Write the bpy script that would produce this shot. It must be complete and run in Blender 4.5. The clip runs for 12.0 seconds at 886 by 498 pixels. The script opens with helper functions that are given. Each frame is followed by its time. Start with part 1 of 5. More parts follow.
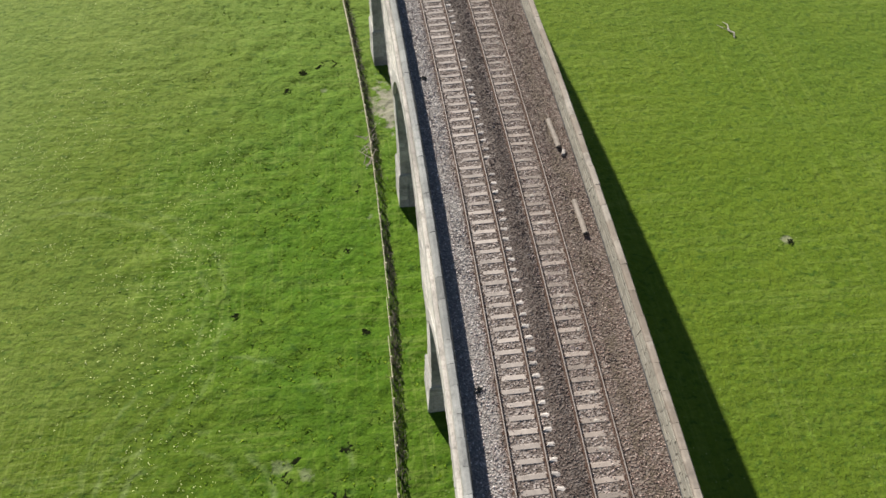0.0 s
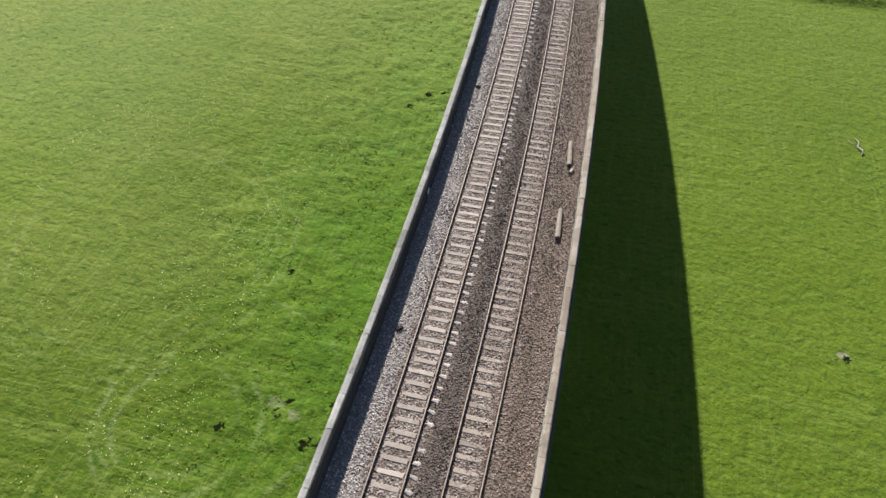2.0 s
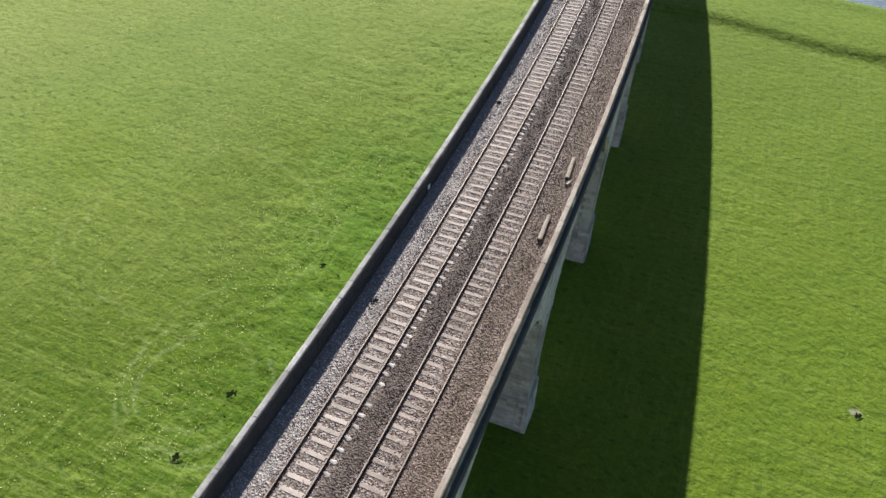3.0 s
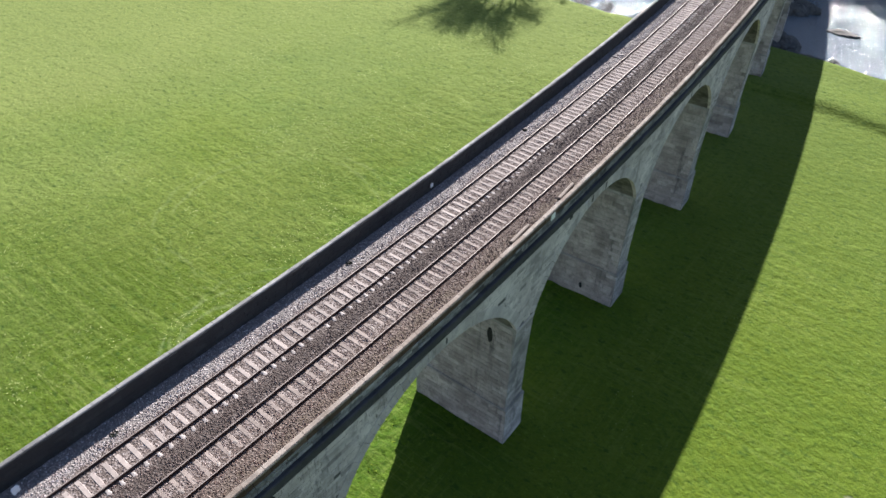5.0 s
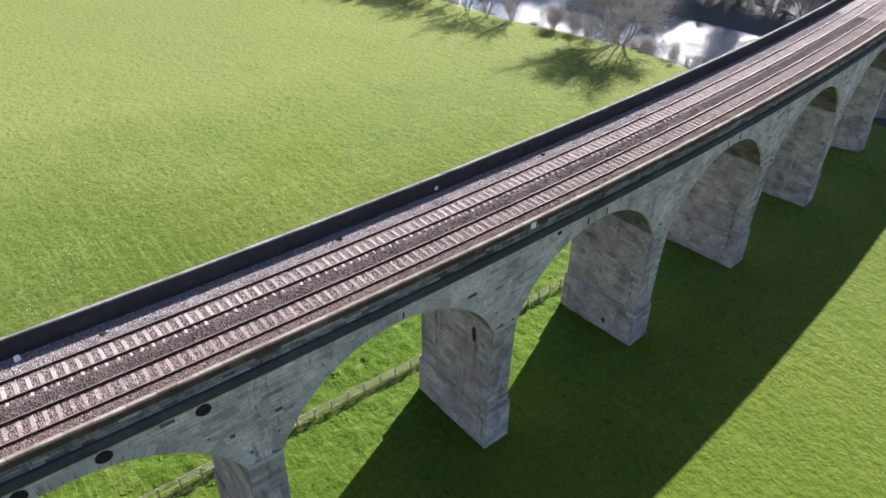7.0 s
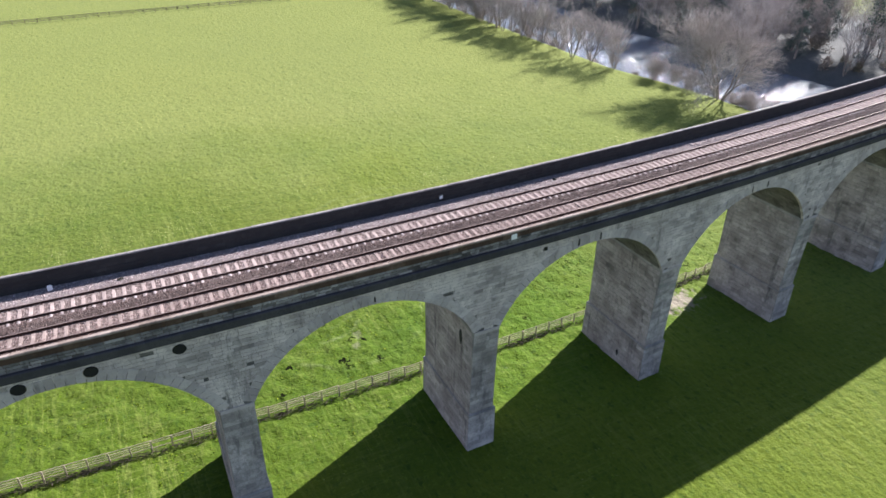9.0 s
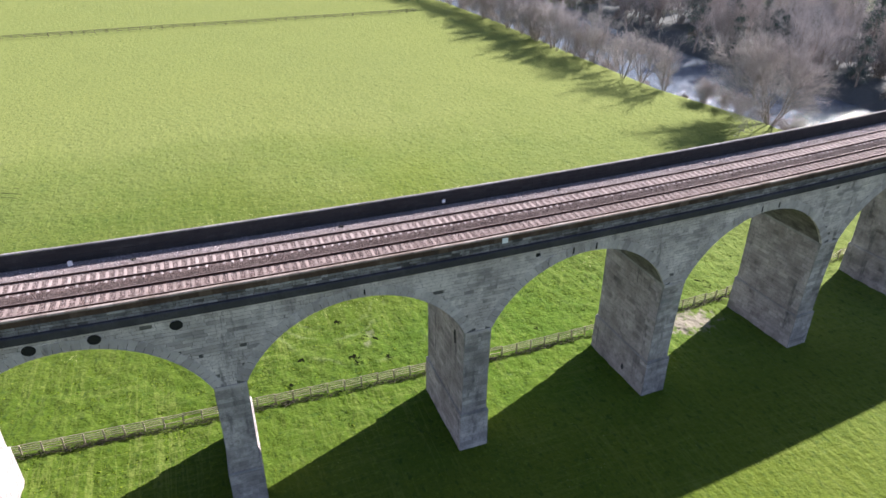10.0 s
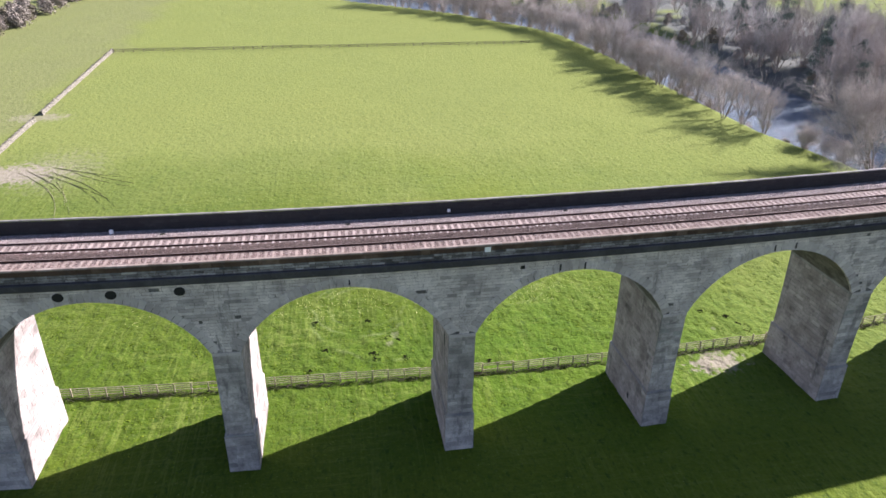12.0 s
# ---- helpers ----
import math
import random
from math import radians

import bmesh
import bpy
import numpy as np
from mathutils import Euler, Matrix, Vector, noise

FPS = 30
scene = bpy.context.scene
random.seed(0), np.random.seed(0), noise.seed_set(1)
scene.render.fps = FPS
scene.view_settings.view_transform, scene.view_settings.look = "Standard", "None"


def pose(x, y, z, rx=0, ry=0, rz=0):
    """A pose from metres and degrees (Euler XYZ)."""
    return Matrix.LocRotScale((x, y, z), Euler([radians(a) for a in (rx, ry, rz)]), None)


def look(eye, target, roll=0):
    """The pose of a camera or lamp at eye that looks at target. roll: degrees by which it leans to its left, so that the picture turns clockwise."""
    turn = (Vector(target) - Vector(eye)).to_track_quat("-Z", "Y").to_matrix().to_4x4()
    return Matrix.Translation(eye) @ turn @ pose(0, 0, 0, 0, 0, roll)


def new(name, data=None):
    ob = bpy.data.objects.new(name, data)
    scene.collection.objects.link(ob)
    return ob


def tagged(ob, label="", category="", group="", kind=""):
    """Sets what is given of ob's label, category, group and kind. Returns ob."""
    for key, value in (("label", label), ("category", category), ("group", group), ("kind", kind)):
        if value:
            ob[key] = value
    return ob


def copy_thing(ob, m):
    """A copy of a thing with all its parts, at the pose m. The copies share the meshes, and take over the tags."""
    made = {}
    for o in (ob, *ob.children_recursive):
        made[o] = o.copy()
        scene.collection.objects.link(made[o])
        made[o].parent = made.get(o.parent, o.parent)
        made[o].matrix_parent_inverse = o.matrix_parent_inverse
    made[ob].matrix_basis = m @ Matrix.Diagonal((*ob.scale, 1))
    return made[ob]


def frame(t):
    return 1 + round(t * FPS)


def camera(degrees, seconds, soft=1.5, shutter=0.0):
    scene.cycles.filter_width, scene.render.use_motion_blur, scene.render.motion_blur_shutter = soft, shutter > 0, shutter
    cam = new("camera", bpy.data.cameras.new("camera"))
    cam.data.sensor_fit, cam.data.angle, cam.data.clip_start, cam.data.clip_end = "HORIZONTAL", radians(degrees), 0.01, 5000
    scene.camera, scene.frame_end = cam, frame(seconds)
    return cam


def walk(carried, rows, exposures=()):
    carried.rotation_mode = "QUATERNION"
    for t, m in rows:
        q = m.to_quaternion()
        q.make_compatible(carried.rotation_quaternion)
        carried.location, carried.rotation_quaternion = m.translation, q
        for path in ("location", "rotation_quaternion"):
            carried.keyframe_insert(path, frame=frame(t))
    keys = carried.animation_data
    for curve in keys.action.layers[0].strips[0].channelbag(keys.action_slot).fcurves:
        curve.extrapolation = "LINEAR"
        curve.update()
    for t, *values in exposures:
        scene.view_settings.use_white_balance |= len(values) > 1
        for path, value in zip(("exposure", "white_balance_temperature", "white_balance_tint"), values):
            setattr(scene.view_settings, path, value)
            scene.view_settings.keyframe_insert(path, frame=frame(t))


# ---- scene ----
cam = camera(64.6, 12.0, 1.6, 0.25)
PATH = [
    (0, (-0.045, 0.039, 49.215), (0.116, 1.193, 47.589), 1.7),
    (0.5, (2.205, -1.804, 49.12), (2.25, -0.599, 47.525), 1.4),
    (1, (4.533, -3.428, 49.076), (4.466, -2.185, 47.511), 1.4),
    (1.5, (7.2, -4.96, 49.025), (7.013, -3.686, 47.494), 1.4),
    (2, (9.809, -6.259, 48.893), (9.513, -4.964, 47.399), 1.2),
    (2.5, (12.629, -7.474, 48.913), (12.219, -6.166, 47.457), 1.1),
    (3, (16.148, -8.583, 49.075), (15.603, -7.277, 47.661), 0.7),
    (5, (27.662, -9.74, 49.11), (26.73, -8.52, 47.829), 1.0),
    (5.5, (30.582, -9.502, 48.952), (29.559, -8.319, 47.706), 1.0),
    (6, (33.353, -9.037, 48.759), (32.247, -7.896, 47.545), 1.0),
    (6.5, (36.154, -8.278, 48.549), (34.968, -7.186, 47.366), 0.9),
    (7, (39.115, -7.297, 48.452), (37.848, -6.264, 47.3), 0.9),
    (9, (49.26, -1.628, 48.391), (47.742, -0.859, 47.341), 0.8),
    (9.5, (51.508, 0.238, 48.293), (49.939, 0.932, 47.266), 0.7),
    (10, (53.781, 2.36, 48.265), (52.164, 2.973, 47.26), 0.7),
    (10.5, (55.785, 4.673, 48.317), (54.128, 5.201, 47.33), 0.7),
    (11, (57.534, 6.921, 48.328), (55.844, 7.371, 47.358), 0.7),
    (11.5, (59.107, 9.331, 48.341), (57.388, 9.699, 47.388), 0.7),
    (12, (60.73, 12.195, 48.294), (58.982, 12.469, 47.361), 0.7),
]
walk(cam, [(t, look(eye, target, roll)) for t, eye, target, roll in PATH], [(0.0, 1.2, 6400, 4), (3.0, 1.45, 6200, 7), (5.0, 1.62, 5970, 12), (7.0, 1.73, 6000, 19), (9.0, 1.79, 6050, 23), (12.0, 1.76, 6100, 26)])

# ---- light ----
# sunlight travels along (0.628, -1.46, -1): a spring sun about 32 degrees high
SUN_WAY = Vector((0.628, -1.46, -1.0)).normalized()
sun_elev = math.asin(-SUN_WAY.z)
sun_az = math.atan2(-SUN_WAY.x, -SUN_WAY.y)
world = bpy.data.worlds.new("sky")
scene.world = world
world.use_nodes = True
wn, wl = world.node_tree.nodes, world.node_tree.links
wn.clear()
sky_out, sky_bg, sky_tex = wn.new("ShaderNodeOutputWorld"), wn.new("ShaderNodeBackground"), wn.new("ShaderNodeTexSky")
sky_tex.sky_type, sky_tex.sun_disc = "NISHITA", False
sky_tex.ozone_density, sky_tex.dust_density = 1.6, 0.8
sky_tex.sun_elevation, sky_tex.sun_rotation = sun_elev, sun_az
sky_bg.inputs["Strength"].default_value = 0.05
wl.new(sky_tex.outputs[0], sky_bg.inputs[0])
wl.new(sky_bg.outputs[0], sky_out.inputs[0])
sun = new("sun", bpy.data.lights.new("sun", "SUN"))
sun.data.energy, sun.data.angle, sun.data.color = 5.0, radians(0.55), (1.0, 0.95, 0.86)
sun.matrix_world = look((0, 0, 120), Vector((0, 0, 120)) + SUN_WAY)

# ---- materials ----


class Mat:
    """A small builder of node materials."""

    def __init__(self, name, rough=0.9, metal=0.0, spec=0.3):
        self.m = bpy.data.materials.new(name)
        self.m.use_nodes = True
        self.n, self.l = self.m.node_tree.nodes, self.m.node_tree.links
        self.b = self.n["Principled BSDF"]
        self.b.inputs["Roughness"].default_value = rough
        self.b.inputs["Metallic"].default_value = metal
        self.b.inputs["Specular IOR Level"].default_value = spec
        self.geo = self.n.new("ShaderNodeNewGeometry")
        self.tc = self.n.new("ShaderNodeTexCoord")
        self.pos = self.geo.outputs["Position"]
        self.uv = self.tc.outputs["UV"]

    def put(self, value, socket):
        if hasattr(value, "is_linked"):
            self.l.new(value, socket)
        else:
            socket.default_value = value

    def noise(self, scale, detail=4, rough=0.6, at=None, stretch=None):
        t = self.n.new("ShaderNodeTexNoise")
        t.inputs["Scale"].default_value, t.inputs["Detail"].default_value, t.inputs["Roughness"].default_value = scale, detail, rough
        p = self.pos if at is None else at
        if stretch:
            mp = self.n.new("ShaderNodeMapping")
            mp.inputs["Scale"].default_value = stretch[:3]
            if len(stretch) > 3:
                mp.inputs["Rotation"].default_value = (0, 0, stretch[3])
            self.l.new(p, mp.inputs["Vector"])
            p = mp.outputs[0]
        self.l.new(p, t.inputs["Vector"])
        return t.outputs["Fac"]

    def voronoi(self, scale, out="Color", at=None, feature="F1"):
        t = self.n.new("ShaderNodeTexVoronoi")
        t.feature = feature
        t.inputs["Scale"].default_value = scale
        self.l.new(self.pos if at is None else at, t.inputs["Vector"])
        return t.outputs[out]

    def ramp(self, fac, stops):
        r = self.n.new("ShaderNodeValToRGB")
        while len(r.color_ramp.elements) < len(stops):
            r.color_ramp.elements.new(0.5)
        for e, (p, c) in zip(r.color_ramp.elements, stops):
            e.position, e.color = p, (*c, 1) if len(c) == 3 else c
        self.l.new(fac, r.inputs[0])
        return r.outputs[0]

    def fade(self, fac, a, b, lo=0.0, hi=1.0):
        r = self.n.new("ShaderNodeMapRange")
        for i, v in enumerate((a, b, lo, hi), 1):
            r.inputs[i].default_value = v
        self.l.new(fac, r.inputs[0])
        return r.outputs[0]

    def mix(self, fac, a, b, kind="MIX"):
        x = self.n.new("ShaderNodeMix")
        x.data_type, x.blend_type = "RGBA", kind
        self.put(fac, x.inputs[0])
        self.put((*a, 1) if isinstance(a, tuple) and len(a) == 3 else a, x.inputs[6])
        self.put((*b, 1) if isinstance(b, tuple) and len(b) == 3 else b, x.inputs[7])
        return x.outputs[2]

    def math(self, op, a, b=0.0):
        x = self.n.new("ShaderNodeMath")
        x.operation = op
        self.put(a, x.inputs[0])
        self.put(b, x.inputs[1])
        return x.outputs[0]

    def away(self, x, y, sx=1.0, sy=1.0):
        """Distance from a place on the ground, with each axis scaled."""
        mp = self.n.new("ShaderNodeMapping")
        mp.inputs["Location"].default_value, mp.inputs["Scale"].default_value = (-x * sx, -y * sy, 0), (sx, sy, 0)
        self.l.new(self.pos, mp.inputs["Vector"])
        v = self.n.new("ShaderNodeVectorMath")
        v.operation = "LENGTH"
        self.l.new(mp.outputs[0], v.inputs[0])
        return v.outputs["Value"]

    def random(self, island=False):
        if island:
            return self.geo.outputs["Random Per Island"]
        return self.n.new("ShaderNodeObjectInfo").outputs["Random"]

    def bump(self, height, strength=0.5, dist=0.05):
        b = self.n.new("ShaderNodeBump")
        b.inputs["Strength"].default_value, b.inputs["Distance"].default_value = strength, dist
        self.l.new(height, b.inputs["Height"])
        if self.b.inputs["Normal"].is_linked:
            self.l.new(self.b.inputs["Normal"].links[0].from_socket, b.inputs["Normal"])
        self.l.new(b.outputs[0], self.b.inputs["Normal"])

    def color(self, c):
        self.put(c, self.b.inputs["Base Color"])
        return self


def mat_stone(name, dark, mid, light, soot, piece="", brick=None, patchy=False, drip=0.3, tone=0.52):
    """Weathered gritstone: tone by piece, blotches, soot and run-off streaks."""
    m = Mat(name, 0.92, 0, 0.2)
    big, fine = m.noise(0.35, 5, 0.65), m.noise(9, 5, 0.7)
    c = m.ramp(big, [(0.34, dark), (0.5, mid), (0.66, light)])
    if piece:
        tones = [(0.0, dark), (0.45, mid), (0.76, mid), (0.88, light), (1.0, light)] if patchy else [(0.0, dark), (0.1, dark), (0.28, mid), (0.7, mid), (0.9, light), (1.0, light)]
        c = m.mix(0.75 if patchy else tone, c, m.ramp(m.random(piece == "island"), tones))
        c = m.mix(m.fade(m.noise(1.4, 6, 0.75), 0.48, 0.62, 0, 0.6), c, dark)
        c = m.mix(m.fade(m.noise(0.3, 5, 0.65), 0.48, 0.64, 0, 0.45), c, dark)
    if brick:
        t = m.n.new("ShaderNodeTexBrick")
        for k, v in dict(Scale=1.0).items():
            t.inputs[k].default_value = v
        t.inputs["Mortar Size"].default_value, t.inputs["Mortar Smooth"].default_value = 0.012, 0.3
        t.inputs["Brick Width"].default_value, t.inputs["Row Height"].default_value = brick
        t.inputs["Color1"].default_value, t.inputs["Color2"].default_value = (0.15, 0.15, 0.15, 1), (1, 1, 1, 1)
        m.l.new(m.uv, t.inputs["Vector"])
        c = m.mix(0.5, c, m.ramp(t.outputs["Color"], [(0.1, dark), (0.5, mid), (1.0, light)]))
        c = m.mix(m.fade(t.outputs["Fac"], 0, 1, 0, 0.5), c, (0.07, 0.07, 0.07))
        m.bump(m.math("SUBTRACT", 1.0, t.outputs["Fac"]), 0.6, 0.02)
    streak = m.noise(0.8, 5, 0.72, stretch=(1.2, 1.2, drip))
    c = m.mix(m.fade(streak, 0.57, 0.69, 0, soot), c, (0.045, 0.045, 0.05))
    c = m.mix(m.fade(m.noise(0.8, 6, 0.75), 0.55, 0.68, 0, 0.3), c, tuple(v * 1.15 for v in light))
    c = m.mix(m.fade(fine, 0.35, 0.7, 0.0, 0.35), c, dark)
    m.bump(fine, 0.5, 0.03)
    return m.color(c).m


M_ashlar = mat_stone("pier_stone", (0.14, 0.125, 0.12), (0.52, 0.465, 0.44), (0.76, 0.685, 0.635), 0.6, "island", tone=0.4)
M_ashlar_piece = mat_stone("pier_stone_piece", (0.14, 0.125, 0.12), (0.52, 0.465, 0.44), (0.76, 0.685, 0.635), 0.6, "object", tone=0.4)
# flank stone: smoke stains and the arch's shade both in its darker colour
M_side = mat_stone("stained_shade_stone", (0.12, 0.105, 0.097), (0.41, 0.365, 0.338), (0.62, 0.555, 0.505), 0.7, "island", drip=0.14, tone=0.34)
M_side_piece = mat_stone("stained_shade_stone_piece", (0.12, 0.105, 0.097), (0.41, 0.365, 0.338), (0.62, 0.555, 0.505), 0.7, "object", drip=0.14, tone=0.34)
M_ring = mat_stone("arch_ring_stone", (0.3, 0.265, 0.255), (0.52, 0.465, 0.445), (0.7, 0.635, 0.6), 0.5, "island")
M_ring_piece = mat_stone("arch_ring_stone_piece", (0.3, 0.265, 0.255), (0.52, 0.465, 0.445), (0.7, 0.635, 0.6), 0.5, "object")
M_core = mat_stone("masonry_core", (0.16, 0.157, 0.15), (0.28, 0.27, 0.255), (0.4, 0.385, 0.35), 0.5)
M_spandrel = mat_stone("spandrel_stone", (0.27, 0.235, 0.222), (0.65, 0.575, 0.54), (0.8, 0.72, 0.67), 0.7, "island", drip=0.22, tone=0.34)
M_spandrel_piece = mat_stone("spandrel_stone_piece", (0.27, 0.235, 0.222), (0.65, 0.575, 0.54), (0.8, 0.72, 0.67), 0.7, "object", drip=0.22, tone=0.34)
M_stained = mat_stone("stained_spandrel_stone", (0.2, 0.178, 0.168), (0.47, 0.418, 0.395), (0.62, 0.56, 0.525), 0.7, "island", drip=0.22)
M_stained_piece = mat_stone("stained_spandrel_stone_piece", (0.2, 0.178, 0.168), (0.47, 0.418, 0.395), (0.62, 0.56, 0.525), 0.7, "object", drip=0.22)
# underside stone: far darker base than the faces, with sooty streaks
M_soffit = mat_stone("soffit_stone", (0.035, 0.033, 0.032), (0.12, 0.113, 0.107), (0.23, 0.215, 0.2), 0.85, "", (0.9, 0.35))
# downstream parapet stone: soot and its shaded side share the dark tones
M_sooty_shade = mat_stone("sooty_shaded_parapet_stone", (0.035, 0.034, 0.034), (0.27, 0.255, 0.245), (0.46, 0.43, 0.405), 0.6, "island", None, True)
M_sooty_shade_piece = mat_stone("sooty_shaded_parapet_stone_piece", (0.035, 0.034, 0.034), (0.27, 0.255, 0.245), (0.46, 0.43, 0.405), 0.6, "object", None, True)
# soot plus painted shade, for the wall face turned from the sun
M_soot_shade = mat_stone("soot_shaded_stone", (0.032, 0.03, 0.03), (0.045, 0.043, 0.042), (0.065, 0.062, 0.06), 0.4, "island")
M_brown_soot_shade = mat_stone("brown_soot_shade_stone", (0.045, 0.028, 0.02), (0.095, 0.06, 0.043), (0.2, 0.14, 0.105), 0.5, "island")
M_brown_soot_shade_piece = mat_stone("brown_soot_shade_stone_piece", (0.045, 0.028, 0.02), (0.095, 0.06, 0.043), (0.2, 0.14, 0.105), 0.5, "object")
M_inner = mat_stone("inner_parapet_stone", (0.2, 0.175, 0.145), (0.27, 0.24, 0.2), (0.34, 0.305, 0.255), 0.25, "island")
M_coping = mat_stone("coping_stone", (0.13, 0.1, 0.08), (0.25, 0.205, 0.172), (0.38, 0.335, 0.295), 0.4, "object")
M_coping_left = mat_stone("grey_coping_stone", (0.11, 0.104, 0.1), (0.25, 0.237, 0.228), (0.38, 0.362, 0.35), 0.5, "object")
M_coping_far = mat_stone("coping_stone_run", (0.13, 0.1, 0.08), (0.25, 0.205, 0.172), (0.38, 0.335, 0.295), 0.4, "island")
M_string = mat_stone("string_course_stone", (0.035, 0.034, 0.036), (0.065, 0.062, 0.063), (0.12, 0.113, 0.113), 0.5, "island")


def mat_ballast():
    m = Mat("ballast", 0.95, 0, 0.2)
    cell = m.voronoi(11, "Color")
    c = m.ramp(cell, [(0.1, (0.038, 0.028, 0.025)), (0.5, (0.128, 0.1, 0.091)), (0.9, (0.34, 0.29, 0.275))])
    # grey fresh stone by the far wall, rusty and oily in the middle, mossy by the near wall
    off = m.uv
    sep = m.n.new("ShaderNodeSeparateXYZ")
    m.l.new(off, sep.inputs[0])
    across = sep.outputs["X"]
    wob = m.math("ADD", across, m.fade(m.noise(0.8, 4), 0.3, 0.7, -0.35, 0.35))
    c = m.mix(m.fade(m.noise(0.6, 5, 0.7), 0.4, 0.7, 0.15, 0.5), c, (0.13, 0.1, 0.085))
    mid = m.math("MULTIPLY", m.fade(wob, -0.95, -0.1), m.fade(wob, 1.1, 0.4))
    c = m.mix(m.math("MULTIPLY", mid, 0.8), c, (0.05, 0.038, 0.033))
    c = m.mix(m.math("MULTIPLY", m.math("MULTIPLY", m.fade(wob, 2.75, 3.15), m.fade(wob, 3.85, 3.5)), m.fade(m.noise(1.7, 5), 0.4, 0.58, 0.25, 0.85)), c, (0.075, 0.062, 0.042))
    c = m.mix(m.fade(wob, 0.9, 2.5, 0.1, 0.6), c, (0.09, 0.064, 0.05))
    c = m.mix(m.fade(wob, -2.3, -2.8, 0, 0.35), c, (0.3, 0.285, 0.28))
    m.bump(m.voronoi(11, "Distance"), 1.0, 0.06)
    return m.color(c).m


def mat_stones(dim=1.0, warm=(1.0, 0.9, 0.88)):
    m = Mat("ballast_stone", 0.9, 0, 0.25)
    c = m.ramp(m.random(True), [(0.0, (0.09, 0.068, 0.062)), (0.35, (0.15, 0.118, 0.108)), (0.75, (0.235, 0.195, 0.182)), (1.0, (0.42, 0.37, 0.355))])
    return m.color(m.mix(1.0, c, tuple(dim * v for v in warm), "MULTIPLY")).m


def mat_plain(name, col, rough=0.8, metal=0.0, var=0.25, scale=6.0, piece="", spec=0.3):
    m = Mat(name, rough, metal, spec)
    lo, hi = tuple(v * (1 - var) for v in col), tuple(min(1, v * (1 + var)) for v in col)
    c = m.ramp(m.noise(scale, 5, 0.65), [(0.3, lo), (0.7, hi)])
    if piece:
        c = m.mix(0.5, c, m.ramp(m.random(piece == "island"), [(0, tuple(v * (1 - 1.5 * var) for v in col)), (1, hi)]))
    m.bump(m.noise(scale * 4, 4), 0.3, 0.01)
    return m.color(c).m


M_ballast, M_stones, M_stones_oily, M_stones_brown, M_stones_fresh = mat_ballast(), mat_stones(1.18), mat_stones(0.6, (1.0, 0.86, 0.8)), mat_stones(0.98, (1.0, 0.85, 0.78)), mat_stones(1.6, (1.0, 1.0, 1.02))
M_sleeper = mat_plain("concrete_sleeper", (0.29, 0.24, 0.216), 0.9, 0, 0.3, 3, "object")
M_sleeper_b = mat_plain("rust_stained_sleeper", (0.225, 0.18, 0.157), 0.9, 0, 0.3, 3, "object")
M_sleeper_run = mat_plain("concrete_sleeper_run", (0.25, 0.21, 0.19), 0.95, 0, 0.3, 3, "island", 0.1)
M_white_end = mat_plain("limed_sleeper_end", (0.33, 0.285, 0.265), 0.9, 0, 0.35, 9, "object")
M_stain = mat_plain("lime_stain", (0.26, 0.22, 0.195), 0.95, 0, 0.3, 9, "object")
M_rust = mat_plain("rusty_rail_steel", (0.06, 0.036, 0.028), 0.9, 0.0, 0.3, 8, "", 0.1)
M_steel = mat_plain("polished_rail_head", (0.24, 0.2, 0.18), 0.6, 0.2, 0.15, 5, "", 0.25)
M_timber = mat_plain("weathered_timber", (0.21, 0.172, 0.148), 0.9, 0, 0.3, 4)
M_timber_end = mat_plain("dark_timber_end", (0.06, 0.05, 0.045), 0.9, 0, 0.3, 4)
M_fence = mat_plain("fence_timber", (0.36, 0.31, 0.23), 0.9, 0, 0.25, 4, "object")
M_white = mat_plain("white_painted_metal", (0.8, 0.8, 0.8), 0.5, 0, 0.06, 4)
M_near_black = mat_plain("near_black", (0.012, 0.012, 0.014), 0.7, 0.0, 0.3, 6)
M_bark = mat_plain("grey_brown_bark", (0.27, 0.23, 0.2), 0.95, 0, 0.3, 3)
M_debris = mat_plain("dark_flood_twigs", (0.06, 0.05, 0.035), 0.9, 0, 0.4, 3)
# twig and ivy colours lightened to stand in for distance haze
M_twig = mat_plain("reddish_twigs", (0.38, 0.345, 0.318), 0.9, 0, 0.3, 0.6)
M_twig_grey = mat_plain("grey_twigs", (0.46, 0.43, 0.405), 0.9, 0, 0.3, 0.6)
M_ivy = mat_plain("dark_ivy_leaves", (0.1, 0.13, 0.11), 0.9, 0, 0.5, 0.8, "", 0.1)
M_bush = mat_plain("olive_bush_leaves", (0.19, 0.17, 0.12), 0.8, 0, 0.4, 0.8)
M_scrub = mat_plain("grey_brown_scrub", (0.25, 0.222, 0.19), 0.9, 0, 0.4, 0.8)
M_rock = mat_plain("river_rock", (0.09, 0.085, 0.08), 0.85, 0, 0.4, 1.5)
M_drystone = mat_plain("dry_stone", (0.18, 0.168, 0.135), 0.92, 0, 0.6, 2.5, "island")
# near-black colour painted for the shade inside the burrow mouths
M_burrow = mat_plain("burrow_shade", (0.008, 0.01, 0.004), 0.97, 0, 0.4, 5, "", 0.0)
M_rut = mat_plain("muddy_rut", (0.2, 0.2, 0.1), 0.95, 0, 0.4, 2)
M_stalk = mat_plain("bleached_stalks", (0.52, 0.54, 0.24), 0.9, 0, 0.2, 3)
M_weed = mat_plain("dark_weeds", (0.035, 0.04, 0.025), 0.9, 0, 0.4, 5)


